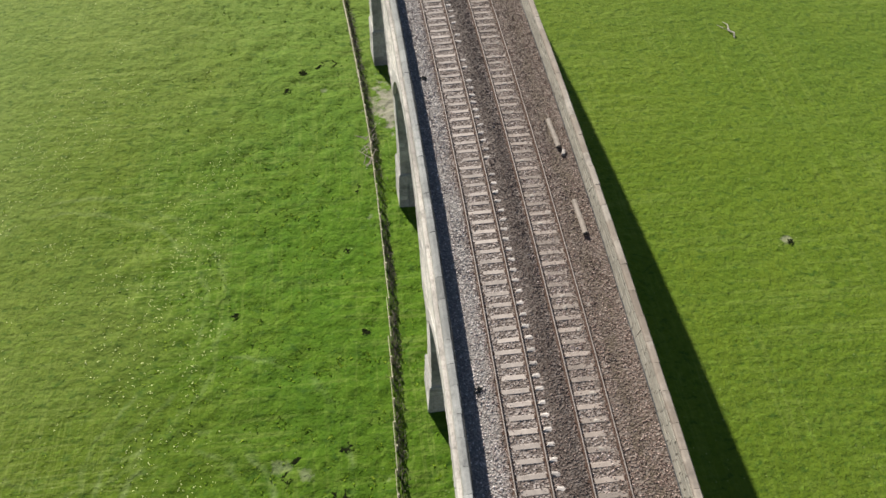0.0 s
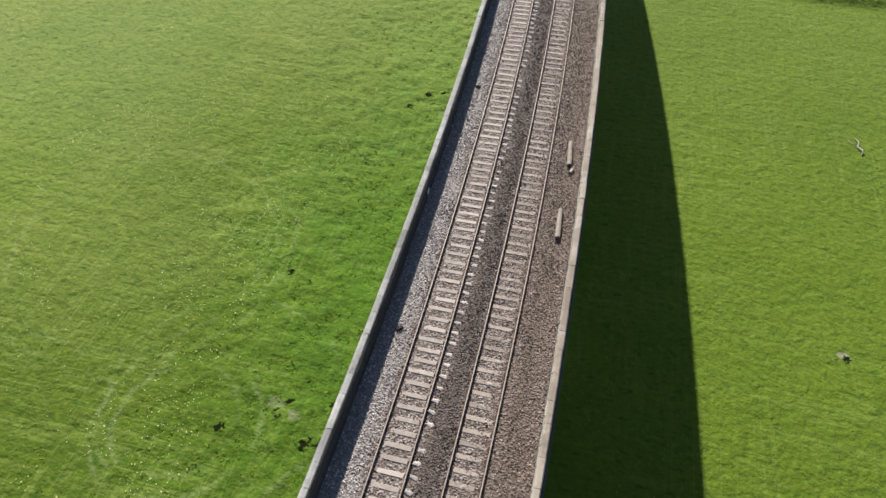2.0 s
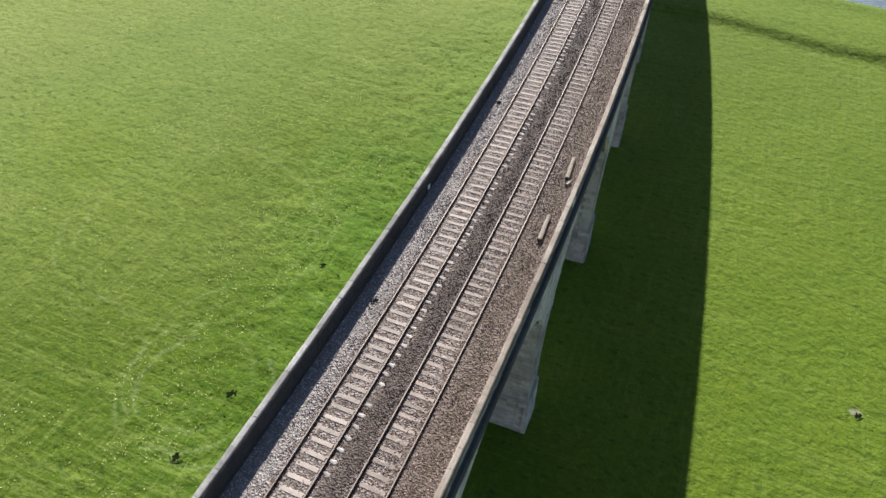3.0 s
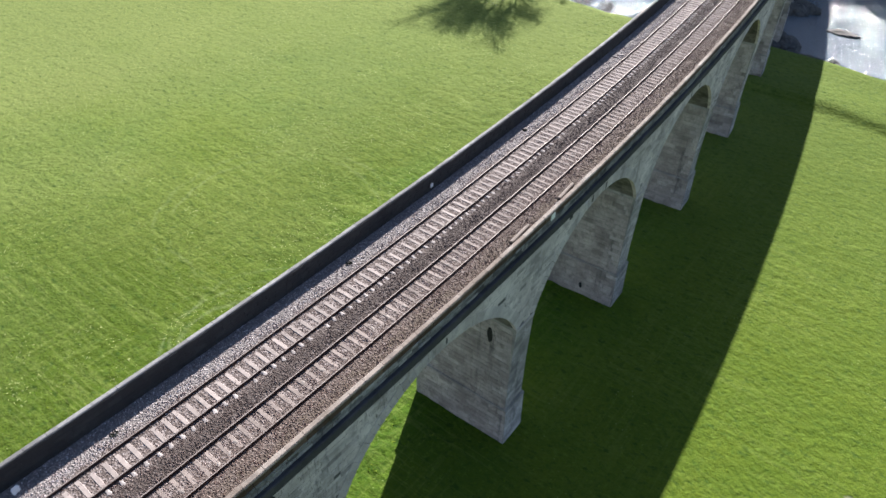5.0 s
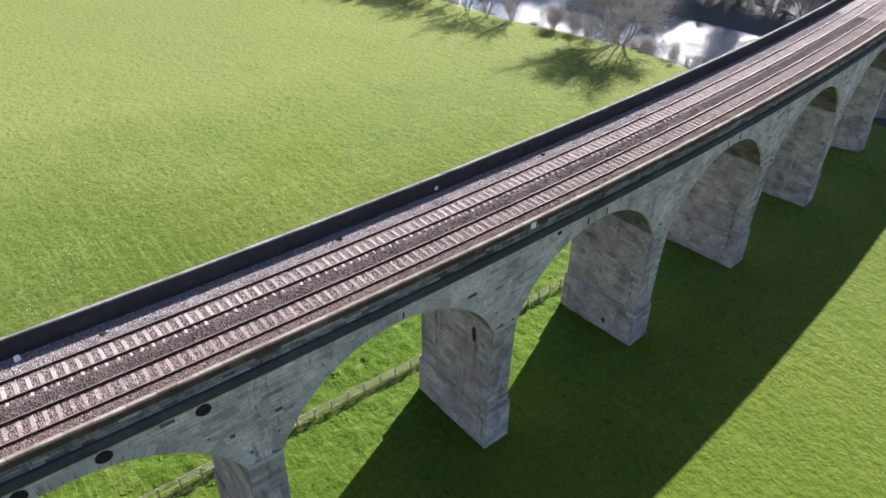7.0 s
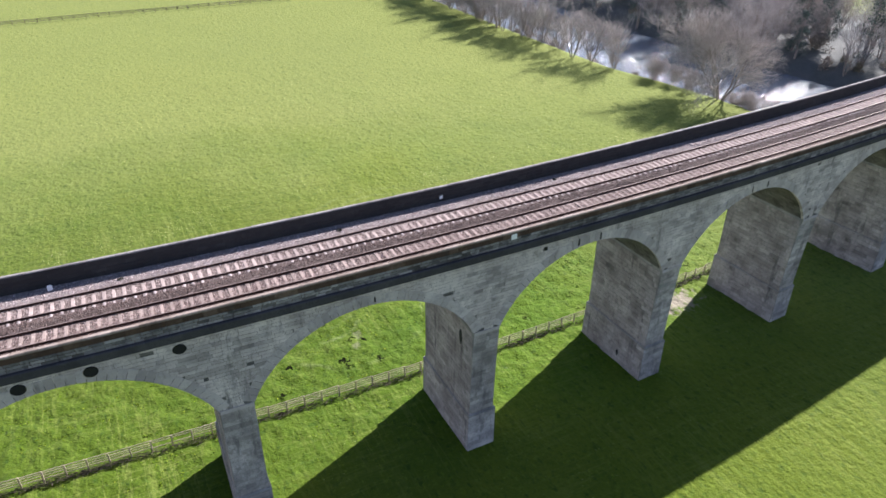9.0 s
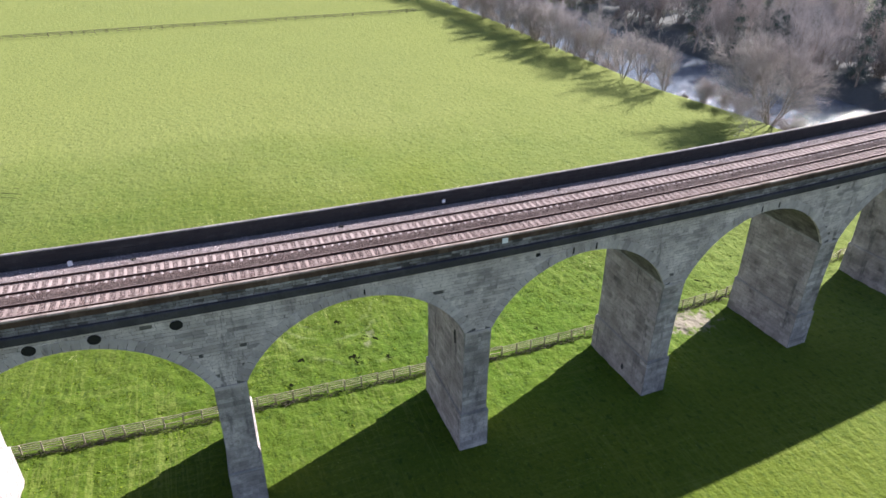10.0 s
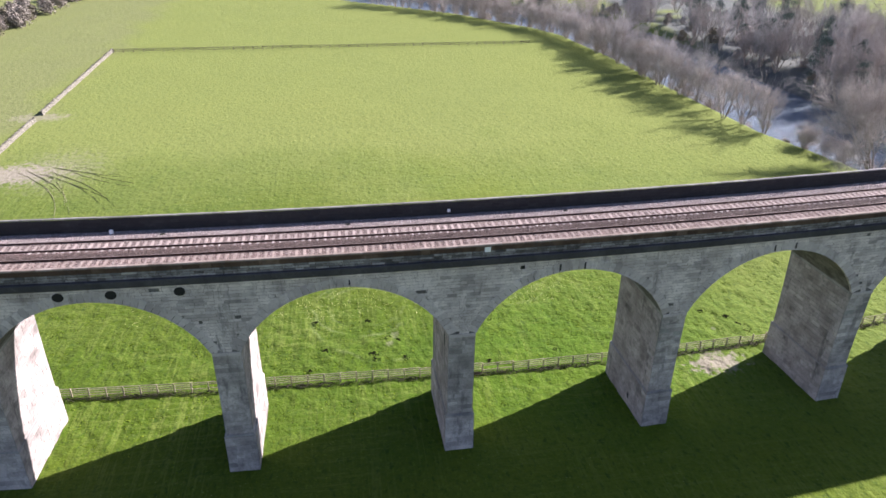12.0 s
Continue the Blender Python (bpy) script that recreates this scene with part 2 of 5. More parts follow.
def mat_grass():
    m = Mat("pasture", 0.85, 0, 0.04)
    wide, mid, fine = m.noise(0.022, 4, 0.6), m.noise(0.22, 5, 0.62), m.noise(2.6, 6, 0.72)
    c = m.ramp(wide, [(0.32, (0.037, 0.085, 0.006)), (0.52, (0.065, 0.111, 0.007)), (0.72, (0.108, 0.132, 0.009))])
    c = m.mix(m.fade(mid, 0.42, 0.68, 0, 0.6), c, (0.112, 0.145, 0.01))
    # lush deep green along the fence
    near_line = m.n.new("ShaderNodeSeparateXYZ")
    m.l.new(m.pos, near_line.inputs[0])
    lush = m.math("MULTIPLY", m.fade(m.math("ADD", near_line.outputs["X"], m.fade(m.noise(0.07, 4), 0.3, 0.7, -9, 9)), -24, -8), m.fade(near_line.outputs["X"], 9, 4))
    c = m.mix(m.math("MULTIPLY", lush, 0.6), c, (0.052, 0.106, 0.005))
    # drier, yellower sward away from the viaduct, made paler to stand in for haze
    flat = m.n.new("ShaderNodeSeparateXYZ")
    m.l.new(m.pos, flat.inputs[0])
    dry = m.fade(m.math("ADD", flat.outputs["X"], m.fade(m.noise(0.05, 4), 0.3, 0.7, -18, 18)), -20, -80, 0.0, 0.78)
    olive = m.fade(m.math("ADD", flat.outputs["X"], m.fade(m.noise(0.08, 4), 0.3, 0.7, -7, 7)), -9, -22, 0.0, 0.6)
    olive = m.math("MULTIPLY", olive, m.fade(flat.outputs["X"], -50, -30))
    c = m.mix(olive, c, (0.068, 0.086, 0.006))
    c = m.mix(dry, c, (0.19, 0.204, 0.056))
    # backlit brightness painted in: yellower towards the river, deeper green the other way
    c = m.mix(m.math("MULTIPLY", m.fade(flat.outputs["Y"], 42, 85, 0, 0.55), m.fade(flat.outputs["X"], 20, 4, 0.5, 1)), c, (0.17, 0.196, 0.04))
    c = m.mix(m.math("MULTIPLY", m.fade(flat.outputs["Y"], 32, 8, 0, 0.6), m.fade(flat.outputs["X"], -80, -35)), c, (0.046, 0.072, 0.005))
    # a duller, browner field beyond the dry-stone wall
    beyond = m.math("MULTIPLY", m.fade(m.math("ADD", flat.outputs["Y"], m.fade(m.noise(0.06, 4), 0.3, 0.7, -6, 6)), -52, -62, 0, 0.65), m.fade(flat.outputs["X"], -40, -60))
    c = m.mix(beyond, c, (0.16, 0.158, 0.068))
    c = m.mix(m.fade(flat.outputs["X"], 7, 15, 0, 0.6), c, (0.085, 0.109, 0.008))
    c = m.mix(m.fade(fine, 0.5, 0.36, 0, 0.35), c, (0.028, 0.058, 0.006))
    # thin pale wheel and mowing lines in two families, and the arcs of a turning tractor
    def tracks(scale, stretch, width, seed_noise):
        n = m.noise(scale, 3, 0.55, stretch=stretch)
        line = m.fade(m.math("ABSOLUTE", m.math("SUBTRACT", n, 0.5)), width, width * 0.25)
        return m.math("MULTIPLY", line, m.fade(m.noise(seed_noise, 4, 0.65), 0.4, 0.6))
    left_field = m.fade(flat.outputs["X"], 12, 2, 0.65, 1.0)
    across_field = tracks(0.9, (0.03, 1.0, 1.0, -0.14), 0.035, 0.06)
    along_field = tracks(0.8, (1.0, 0.03, 1.0, 0.03), 0.028, 0.08)
    c = m.mix(m.math("MULTIPLY", left_field, m.math("MULTIPLY", across_field, 0.3)), c, (0.2, 0.225, 0.05))
    c = m.mix(m.math("MULTIPLY", left_field, m.math("MULTIPLY", along_field, 0.24)), c, (0.2, 0.225, 0.05))
    fresh_across = tracks(1.7, (0.04, 1.0, 1.0, -0.12), 0.025, 0.1)
    fresh_along = tracks(1.4, (1.0, 0.04, 1.0, 0.05), 0.02, 0.09)
    near_part = m.math("MULTIPLY", m.fade(flat.outputs["X"], -62, -40), m.fade(flat.outputs["X"], -6, -18))
    c = m.mix(m.math("MULTIPLY", near_part, m.math("MULTIPLY", fresh_across, 0.24)), c, (0.24, 0.26, 0.07))
    c = m.mix(m.math("MULTIPLY", near_part, m.math("MULTIPLY", fresh_along, 0.16)), c, (0.22, 0.24, 0.06))
    for cx, cy, radius, amount in ((-15.5, 14.2, 6.4, 0.26), (-15.5, 14.2, 4.7, 0.22), (-13.0, 17.0, 9.3, 0.18), (-27.0, 30.0, 12.0, 0.15), (-27.0, 30.0, 13.7, 0.13)):
        ring = m.math("ABSOLUTE", m.math("SUBTRACT", m.math("ADD", m.away(cx, cy), m.fade(m.noise(0.3, 3), 0.3, 0.7, -0.5, 0.5)), radius))
        c = m.mix(m.math("MULTIPLY", m.math("MULTIPLY", m.fade(ring, 0.35, 0.05), m.fade(m.noise(0.22, 4), 0.44, 0.56)), amount), c, (0.25, 0.27, 0.12))
    # shade between the tussocks painted as short dark streaks, drawn out across the field
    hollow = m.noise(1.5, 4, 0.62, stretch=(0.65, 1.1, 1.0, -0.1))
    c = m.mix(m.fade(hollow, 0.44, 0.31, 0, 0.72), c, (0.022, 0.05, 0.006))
    # small lumps with lit tops and shaded dips painted in, and clustered pale specks
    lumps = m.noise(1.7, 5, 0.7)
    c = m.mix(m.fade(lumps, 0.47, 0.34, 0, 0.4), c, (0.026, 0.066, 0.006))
    c = m.mix(m.fade(lumps, 0.56, 0.66, 0, 0.5), c, (0.12, 0.175, 0.02))
    specks = m.math("MULTIPLY", m.fade(m.voronoi(1.9, "Distance"), 0.12, 0.07), m.fade(m.noise(0.1, 4, 0.7), 0.48, 0.58))
    c = m.mix(m.math("MULTIPLY", specks, 0.4), c, (0.36, 0.38, 0.15))
    # poached bare ground beside the viaduct and at the field gate
    ragged = m.fade(m.noise(0.9, 5, 0.7), 0.3, 0.7, -0.8, 0.8)
    for x, y, sx, sy, amount in ((1.6, 53.2, 0.5, 0.33, 0.85), (-68.5, -47.0, 0.2, 0.11, 0.9), (-104.0, -54.0, 0.3, 0.16, 0.6), (-70, -40, 0.1, 0.12, 0.25), (-8.8, 17.4, 1.3, 1.6, 0.25), (-7.0, 16.4, 1.6, 1.8, 0.3), (35.1, 32.9, 2.0, 2.2, 0.5)):
        near = m.math("ADD", m.away(x, y, sx, sy), ragged)
        c = m.mix(m.math("MULTIPLY", m.fade(near, 1.1, 0.55), amount), c, (0.25, 0.21, 0.155))
    # earth and leaf litter on the river banks
    sep = m.n.new("ShaderNodeSeparateXYZ")
    m.l.new(m.pos, sep.inputs[0])
    c = m.mix(m.fade(m.math("ADD", sep.outputs["Z"], m.fade(m.noise(0.5, 4), 0.3, 0.7, -0.3, 0.3)), -0.35, -0.75), c, (0.3, 0.26, 0.2))
    wood = m.math("MULTIPLY", m.math("MULTIPLY", m.fade(sep.outputs["Y"], 128, 134), m.fade(sep.outputs["Y"], 205, 188)), m.fade(m.noise(0.03, 3), 0.66, 0.57))
    c = m.mix(wood, c, m.mix(m.noise(0.4, 5), (0.07, 0.075, 0.068), (0.15, 0.152, 0.135)))
    m.bump(m.noise(4, 5, 0.7), 0.6, 0.06)
    m.bump(m.noise(2.3, 3, 0.6), 0.8, 0.13)
    m.bump(m.noise(0.9, 4, 0.6), 0.75, 0.36)
    m.color(m.mix(1.0, c, (0.86, 0.9, 1.0), "MULTIPLY"))
    m.b.inputs["Sheen Weight"].default_value = 0.035
    m.b.inputs["Sheen Roughness"].default_value = 0.6
    m.b.inputs["Sheen Tint"].default_value = (0.9, 1.0, 0.5, 1)
    return m.m


def mat_tufts():
    m = Mat("grass_blades", 0.8, 0, 0.05)
    c = m.ramp(m.random(True), [(0, (0.055, 0.11, 0.005)), (0.6, (0.085, 0.135, 0.006)), (1, (0.15, 0.19, 0.02))])
    return m.color(c).m


def mat_water():
    m = Mat("river_water", 0.1, 0, 0.5)
    foam = m.fade(m.noise(0.9, 6, 0.75, stretch=(0.35, 1.2, 1.0)), 0.52, 0.7, 0, 0.5)
    # pale blue base stands in for reflected sky, with noise-made foam on top
    m.color(m.mix(foam, (0.125, 0.155, 0.185), (0.19, 0.215, 0.24)))
    m.b.inputs["IOR"].default_value = 1.5
    m.bump(m.noise(1.6, 6, 0.75), 0.5, 0.12)
    m.bump(m.noise(6, 5, 0.7), 1.0, 0.14)
    return m.m


M_grass, M_tufts, M_water = mat_grass(), mat_tufts(), mat_water()

# ---- plan: the viaduct lies on a circle of 650 m ----
RADIUS, MID_X, MID_Y = 650.0, 6.62, 11.0
DECK, RAIL_TOP, COPE_TOP, STRING_LOW, STRING_TOP = 20.62, 20.88, 22.0, 20.12, 20.78
SPRING, CROWN, PITCH, PIER_W = 13.3, 18.9, 19.8, 2.4
FACE = 4.55
PIERS = [1.9 + PITCH * k for k in range(-5, 16)]
ARC_R = ((PITCH - PIER_W) ** 2 / 4 + (CROWN - SPRING) ** 2) / (2 * (CROWN - SPRING))
ARC_Z = CROWN - ARC_R
RING = 0.82


def on(s, off, z):
    """A place by the way along the line, the offset from its middle (plus: the downstream side) and the height."""
    a = (s - MID_Y) / RADIUS
    return Vector((MID_X - RADIUS + (RADIUS + off) * math.cos(a), MID_Y + (RADIUS + off) * math.sin(a), z))


def on_pose(s, off, z, turn=0.0):
    p = on(s, off, z)
    return pose(p.x, p.y, p.z, 0, 0, math.degrees((s - MID_Y) / RADIUS) + turn)


def hold(name, label, category, group="", kind="", at=(0, 0, 0)):
    ob = new(name)
    ob.location = at
    ob.empty_display_size = 0.3
    return tagged(ob, label, category, group, kind)


def mesh_of(name, verts, faces, material, uvs=None, smooth=False):
    me = bpy.data.meshes.new(name)
    me.from_pydata([tuple(v) for v in verts], [], faces)
    me.materials.append(material)
    if uvs is not None:
        layer = me.uv_layers.new(name="UVMap")
        idx = np.zeros(len(me.loops), dtype=np.int32)
        me.loops.foreach_get("vertex_index", idx)
        layer.data.foreach_set("uv", np.asarray(uvs, dtype=np.float32)[idx].ravel())
    if smooth:
        me.polygons.foreach_set("use_smooth", [True] * len(me.polygons))
    me.update()
    return me


def attach(name, me, parent, label="", kind=""):
    """One mesh object under a thing or a part, at its parent's place."""
    ob = new(name, me)
    ob.parent = parent
    top = parent
    shift = Matrix.Identity(4)
    while top is not None:
        shift = top.matrix_basis @ shift
        top = top.parent
    ob.matrix_basis = shift.inverted()
    return tagged(ob, label, kind=kind)


def sit(name, me, parent, local=None, label=""):
    """One mesh object under a parent, placed in the parent's own axes."""
    ob = new(name, me)
    ob.parent = parent
    if local is not None:
        ob.matrix_basis = local
    return tagged(ob, label)


class Build:
    """Collects vertices and faces of one mesh."""

    def __init__(self):
        self.v, self.f, self.t = [], [], []

    def add(self, vs, fs, uv=None):
        k = len(self.v)
        self.v += [tuple(p) for p in vs]
        self.f += [tuple(k + i for i in q) for q in fs]
        self.t += list(uv) if uv else [(0.0, 0.0)] * len(vs)

    def box(self, p):
        """Eight corners, the lower four first, both rings the same way round."""
        self.add(p, [(3, 2, 1, 0), (4, 5, 6, 7), (0, 1, 5, 4), (1, 2, 6, 5), (2, 3, 7, 6), (3, 0, 4, 7)])

    def cuboid(self, x0, x1, y0, y1, z0, z1, bev=0.0):
        b = bev
        lo = [(x0, y0, z0), (x1, y0, z0), (x1, y1, z0), (x0, y1, z0)]
        md = [(x0, y0, z1 - b), (x1, y0, z1 - b), (x1, y1, z1 - b), (x0, y1, z1 - b)]
        if not b:
            self.box(lo + md)
            return
        up = [(x0 + b, y0 + b, z1), (x1 - b, y0 + b, z1), (x1 - b, y1 - b, z1), (x0 + b, y1 - b, z1)]
        fs = [(3, 2, 1, 0), (8, 9, 10, 11)]
        for i in range(4):
            j = (i + 1) % 4
            fs += [(i, j, 4 + j, 4 + i), (4 + i, 4 + j, 8 + j, 8 + i)]
        self.add(lo + md + up, fs)

    def tube(self, pts, radii, sides=5, cap=True):
        k = len(self.v)
        n = len(pts)
        for i, p in enumerate(pts):
            p = Vector(p)
            d = (Vector(pts[min(i + 1, n - 1)]) - Vector(pts[max(i - 1, 0)])).normalized()
            a = d.orthogonal().normalized()
            b = d.cross(a)
            for j in range(sides):
                w = 2 * math.pi * j / sides
                self.v.append(tuple(p + (a * math.cos(w) + b * math.sin(w)) * radii[i]))
                self.t.append((0.0, 0.0))
        for i in range(n - 1):
            for j in range(sides):
                q = (j + 1) % sides
                self.f.append((k + i * sides + j, k + i * sides + q, k + (i + 1) * sides + q, k + (i + 1) * sides + j))
        if cap:
            self.f.append(tuple(k + j for j in range(sides))[::-1])
            self.f.append(tuple(k + (n - 1) * sides + j for j in range(sides)))

    def mesh(self, name, material, uv=False, smooth=False):
        return mesh_of(name, self.v, self.f, material, self.t if uv else None, smooth)


def sweep(profile, s0, s1, step, closed=True, wob=0.0):
    """A section of (offset, height) carried along the line."""
    b = Build()
    n = max(1, round((s1 - s0) / step))
    m = len(profile)
    for i in range(n + 1):
        s = s0 + (s1 - s0) * i / n
        for o, z in profile:
            b.v.append(tuple(on(s, o, z + (wob * noise.noise((s * 1.3, o * 1.3, 0)) if wob else 0))))
            b.t.append((o, s))
    for i in range(n):
        for j in range(m if closed else m - 1):
            q = (j + 1) % m
            b.f.append((i * m + j, i * m + q, (i + 1) * m + q, (i + 1) * m + j))
    if closed:
        b.f.append(tuple(range(m)))
        b.f.append(tuple(n * m + j for j in range(m))[::-1])
    return b


def fix(me):
    bm = bmesh.new()
    bm.from_mesh(me)
    bmesh.ops.recalc_face_normals(bm, faces=bm.faces)
    bm.to_mesh(me)
    bm.free()
    return me


S0, S1 = PIERS[0], PIERS[-1]

# ---- ground: one sheet with the river's channel in it ----
BANK = [(-1500, -900), (-420, -150), (-340, -50), (-268, 24), (-235, 62), (-200, 87), (-185, 93), (-150, 98), (-110, 101), (-90, 103), (-76, 104.5), (-62, 108.6), (-53, 111), (-45, 112.6), (-36, 112.4), (-27, 111.2), (0, 115.5), (12, 115.5), (35, 113), (90, 108), (220, 95), (1500, 0)]
BANK_X, BANK_Y = np.array([p[0] for p in BANK], float), np.array([p[1] for p in BANK], float)
WATER_Z = -2.0


def bank_y(x):
    return np.interp(x, BANK_X, BANK_Y)


def soft(a, b, v):
    t = np.clip((v - a) / (b - a), 0, 1)
    return t * t * (3 - 2 * t)


def ground_z(x, y):
    """Height of the ground over arrays of places."""
    e = (y - bank_y(x)) * np.where(x < -200, 0.7, 1.0)
    width = np.interp(x, [-300, -120, -40, 10, 60], [30, 30, 30, 44, 48])
    z = -3.4 * soft(-1.5, 3.5, e) + 5.2 * soft(width, width + 9, e) + 14 * soft(width + 60, width + 260, e)
    edge = y + 2.7 * soft(14, 32, x)
    z = z + 0.8 * soft(95.6, 97.8, edge) * soft(109, 99, y) * soft(-3, 4, x)
    z = z + 0.05 * np.sin(x * 0.21 + 1.3 * np.sin(y * 0.13)) * np.cos(y * 0.17)
    return z


def steps(*runs):
    out = []
    for a, b, d in runs:
        out += list(np.arange(a, b, d))
    return np.array(out + [runs[-1][1]], float)


gx = steps((-1500, -360, 95), (-360, -110, 3.2), (-110, -60, 0.7), (-60, 50, 0.4), (50, 56, 0.7), (56, 120, 3), (120, 1500, 115))
gy = steps((-1500, -130, 114), (-130, -34, 3), (-34, -20, 0.7), (-20, 80, 0.4), (80, 108, 0.7), (108, 168, 1.3), (168, 440, 7), (440, 1500, 106))
XX, YY = np.meshgrid(gx, gy)
ZZ = ground_z(XX, YY)
rng = np.random.default_rng(7)
fine = soft(-112, -104, XX) * soft(58, 52, XX) * soft(-36, -30, YY) * soft(106, 100, YY)
lump = rng.normal(0, 1, ZZ.shape)
lump = (lump + np.roll(lump, 1, 0) + np.roll(lump, 1, 1) + np.roll(np.roll(lump, 1, 0), 1, 1)) / 2
# rougher, unmown grass along the viaduct's fence
rough_by_line = soft(-34, -8, XX) * soft(12, 2, XX)
wide_lump = lump
for shift in (1, 2):
    wide_lump = (wide_lump + np.roll(wide_lump, shift, 0) + np.roll(wide_lump, shift, 1) + np.roll(np.roll(wide_lump, shift, 0), shift, 1)) / 2
ZZ = ZZ + fine * (lump * (0.008 + 0.045 * rough_by_line) + wide_lump * (0.004 + 0.012 * rough_by_line))
nx, ny = len(gx), len(gy)
base = (np.arange(ny - 1)[:, None] * nx + np.arange(nx - 1)[None, :]).ravel()
quads = np.stack([base, base + 1, base + nx + 1, base + nx], 1)
ground_me = bpy.data.meshes.new("ground")
ground_me.from_pydata(np.stack([XX.ravel(), YY.ravel(), ZZ.ravel()], 1).tolist(), [], quads.tolist())
ground_me.polygons.foreach_set("use_smooth", [True] * len(ground_me.polygons))
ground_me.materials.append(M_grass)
ground = tagged(new("ground", ground_me), "green grazed pasture on a flat river plain", "field", kind="structure")


def ground_at(x, y):
    return float(ground_z(np.array([float(x)]), np.array([float(y)]))[0])


water = Build()
wx, wy = steps((-420, 140, 8)), steps((-160, 190, 8))
for y in wy:
    for x in wx:
        water.v.append((x, y, WATER_Z))
        water.t.append((0, 0))
for j in range(len(wy) - 1):
    for i in range(len(wx) - 1):
        e = wy[j] - float(bank_y(wx[i]))
        if -40 < e < 75:
            k = j * len(wx) + i
            water.f.append((k, k + 1, k + len(wx) + 1, k + len(wx)))
tagged(new("water", water.mesh("water", M_water)), "rippled river glittering in low sunlight", "river", kind="structure")

# ---- viaduct ----
viaduct = hold("viaduct", "long curved grey stone railway viaduct with round arches", "viaduct", kind="structure")


def block(b, f, u0, u1, z0, z1, r, gap=0.009, proud=(0.012, 0.032), e=0.012):
    """A dressed stone on a face; f(u, z, d) gives the place at d metres out from the face."""
    d = r.uniform(*proud)
    u0, u1, z0, z1 = u0 + gap, u1 - gap, z0 + gap, z1 - gap
    ring0 = [f(u0, z0, -0.02), f(u1, z0, -0.02), f(u1, z1, -0.02), f(u0, z1, -0.02)]
    ring1 = [f(u0 + e, z0 + e, d), f(u1 - e, z0 + e, d), f(u1 - e, z1 - e, d), f(u0 + e, z1 - e, d)]
    b.add(ring0 + ring1, [(4, 5, 6, 7), (0, 1, 5, 4), (1, 2, 6, 5), (2, 3, 7, 6), (3, 0, 4, 7)])


def courses(u0, u1, z0, z1, high, long, r, bond=0.0):
    """The stones of a coursed wall, as rectangles."""
    n = max(1, round((z1 - z0) / high))
    for i in range(n):
        a, c = z0 + (z1 - z0) * i / n, z0 + (z1 - z0) * (i + 1) / n
        bond = -bond
        u0, u1 = u0 + bond * (1 if i == 0 else 2), u1 + bond * (1 if i == 0 else 2)
        u = u0 - (long * r.uniform(0.1, 0.6) if u1 - u0 > 4 else 0)
        while u < u1 - 0.15:
            w = long * r.uniform(0.65, 1.45)
            e = u1 if u + w > u1 - 0.3 else u + w
            yield max(u, u0), e, a, c
            u = e


PLINTH_Z = 4.2


def pier_half(z):
    """Half the pier's length along the line and half its breadth, with the batter."""
    if z < PLINTH_Z:
        return 1.33 + (PLINTH_Z - z) * 0.004, 4.4 + (PLINTH_Z - z) * 0.02
    t = (z - PLINTH_Z) / (SPRING - PLINTH_Z)
    return 1.18 - 0.01 * t, 4.25 - 0.02 * t + 0.22 * t * t


def pier_faces(s):
    """The four faces of a pier, as functions of (u, z, d) with their half widths."""
    def near(u, z, d):
        return on(s + u, pier_half(z)[1] + 0.1 + d, z)

    def far(u, z, d):
        return on(s - u, -pier_half(z)[1] - d, z)

    def low(u, z, d):
        return on(s - pier_half(z)[0] - d, u + 0.05, z)

    def high(u, z, d):
        return on(s + pier_half(z)[0] + d, -u + 0.05, z)
    return (near, 0), (far, 0), (low, 1), (high, 1)


def ring_of(b, s, z, grow):
    h, w = pier_half(z)
    h, w = h + grow, w + grow
    return [on(s - h, -w, z), on(s + h, -w, z), on(s + h, w + 0.1, z), on(s - h, w + 0.1, z)]


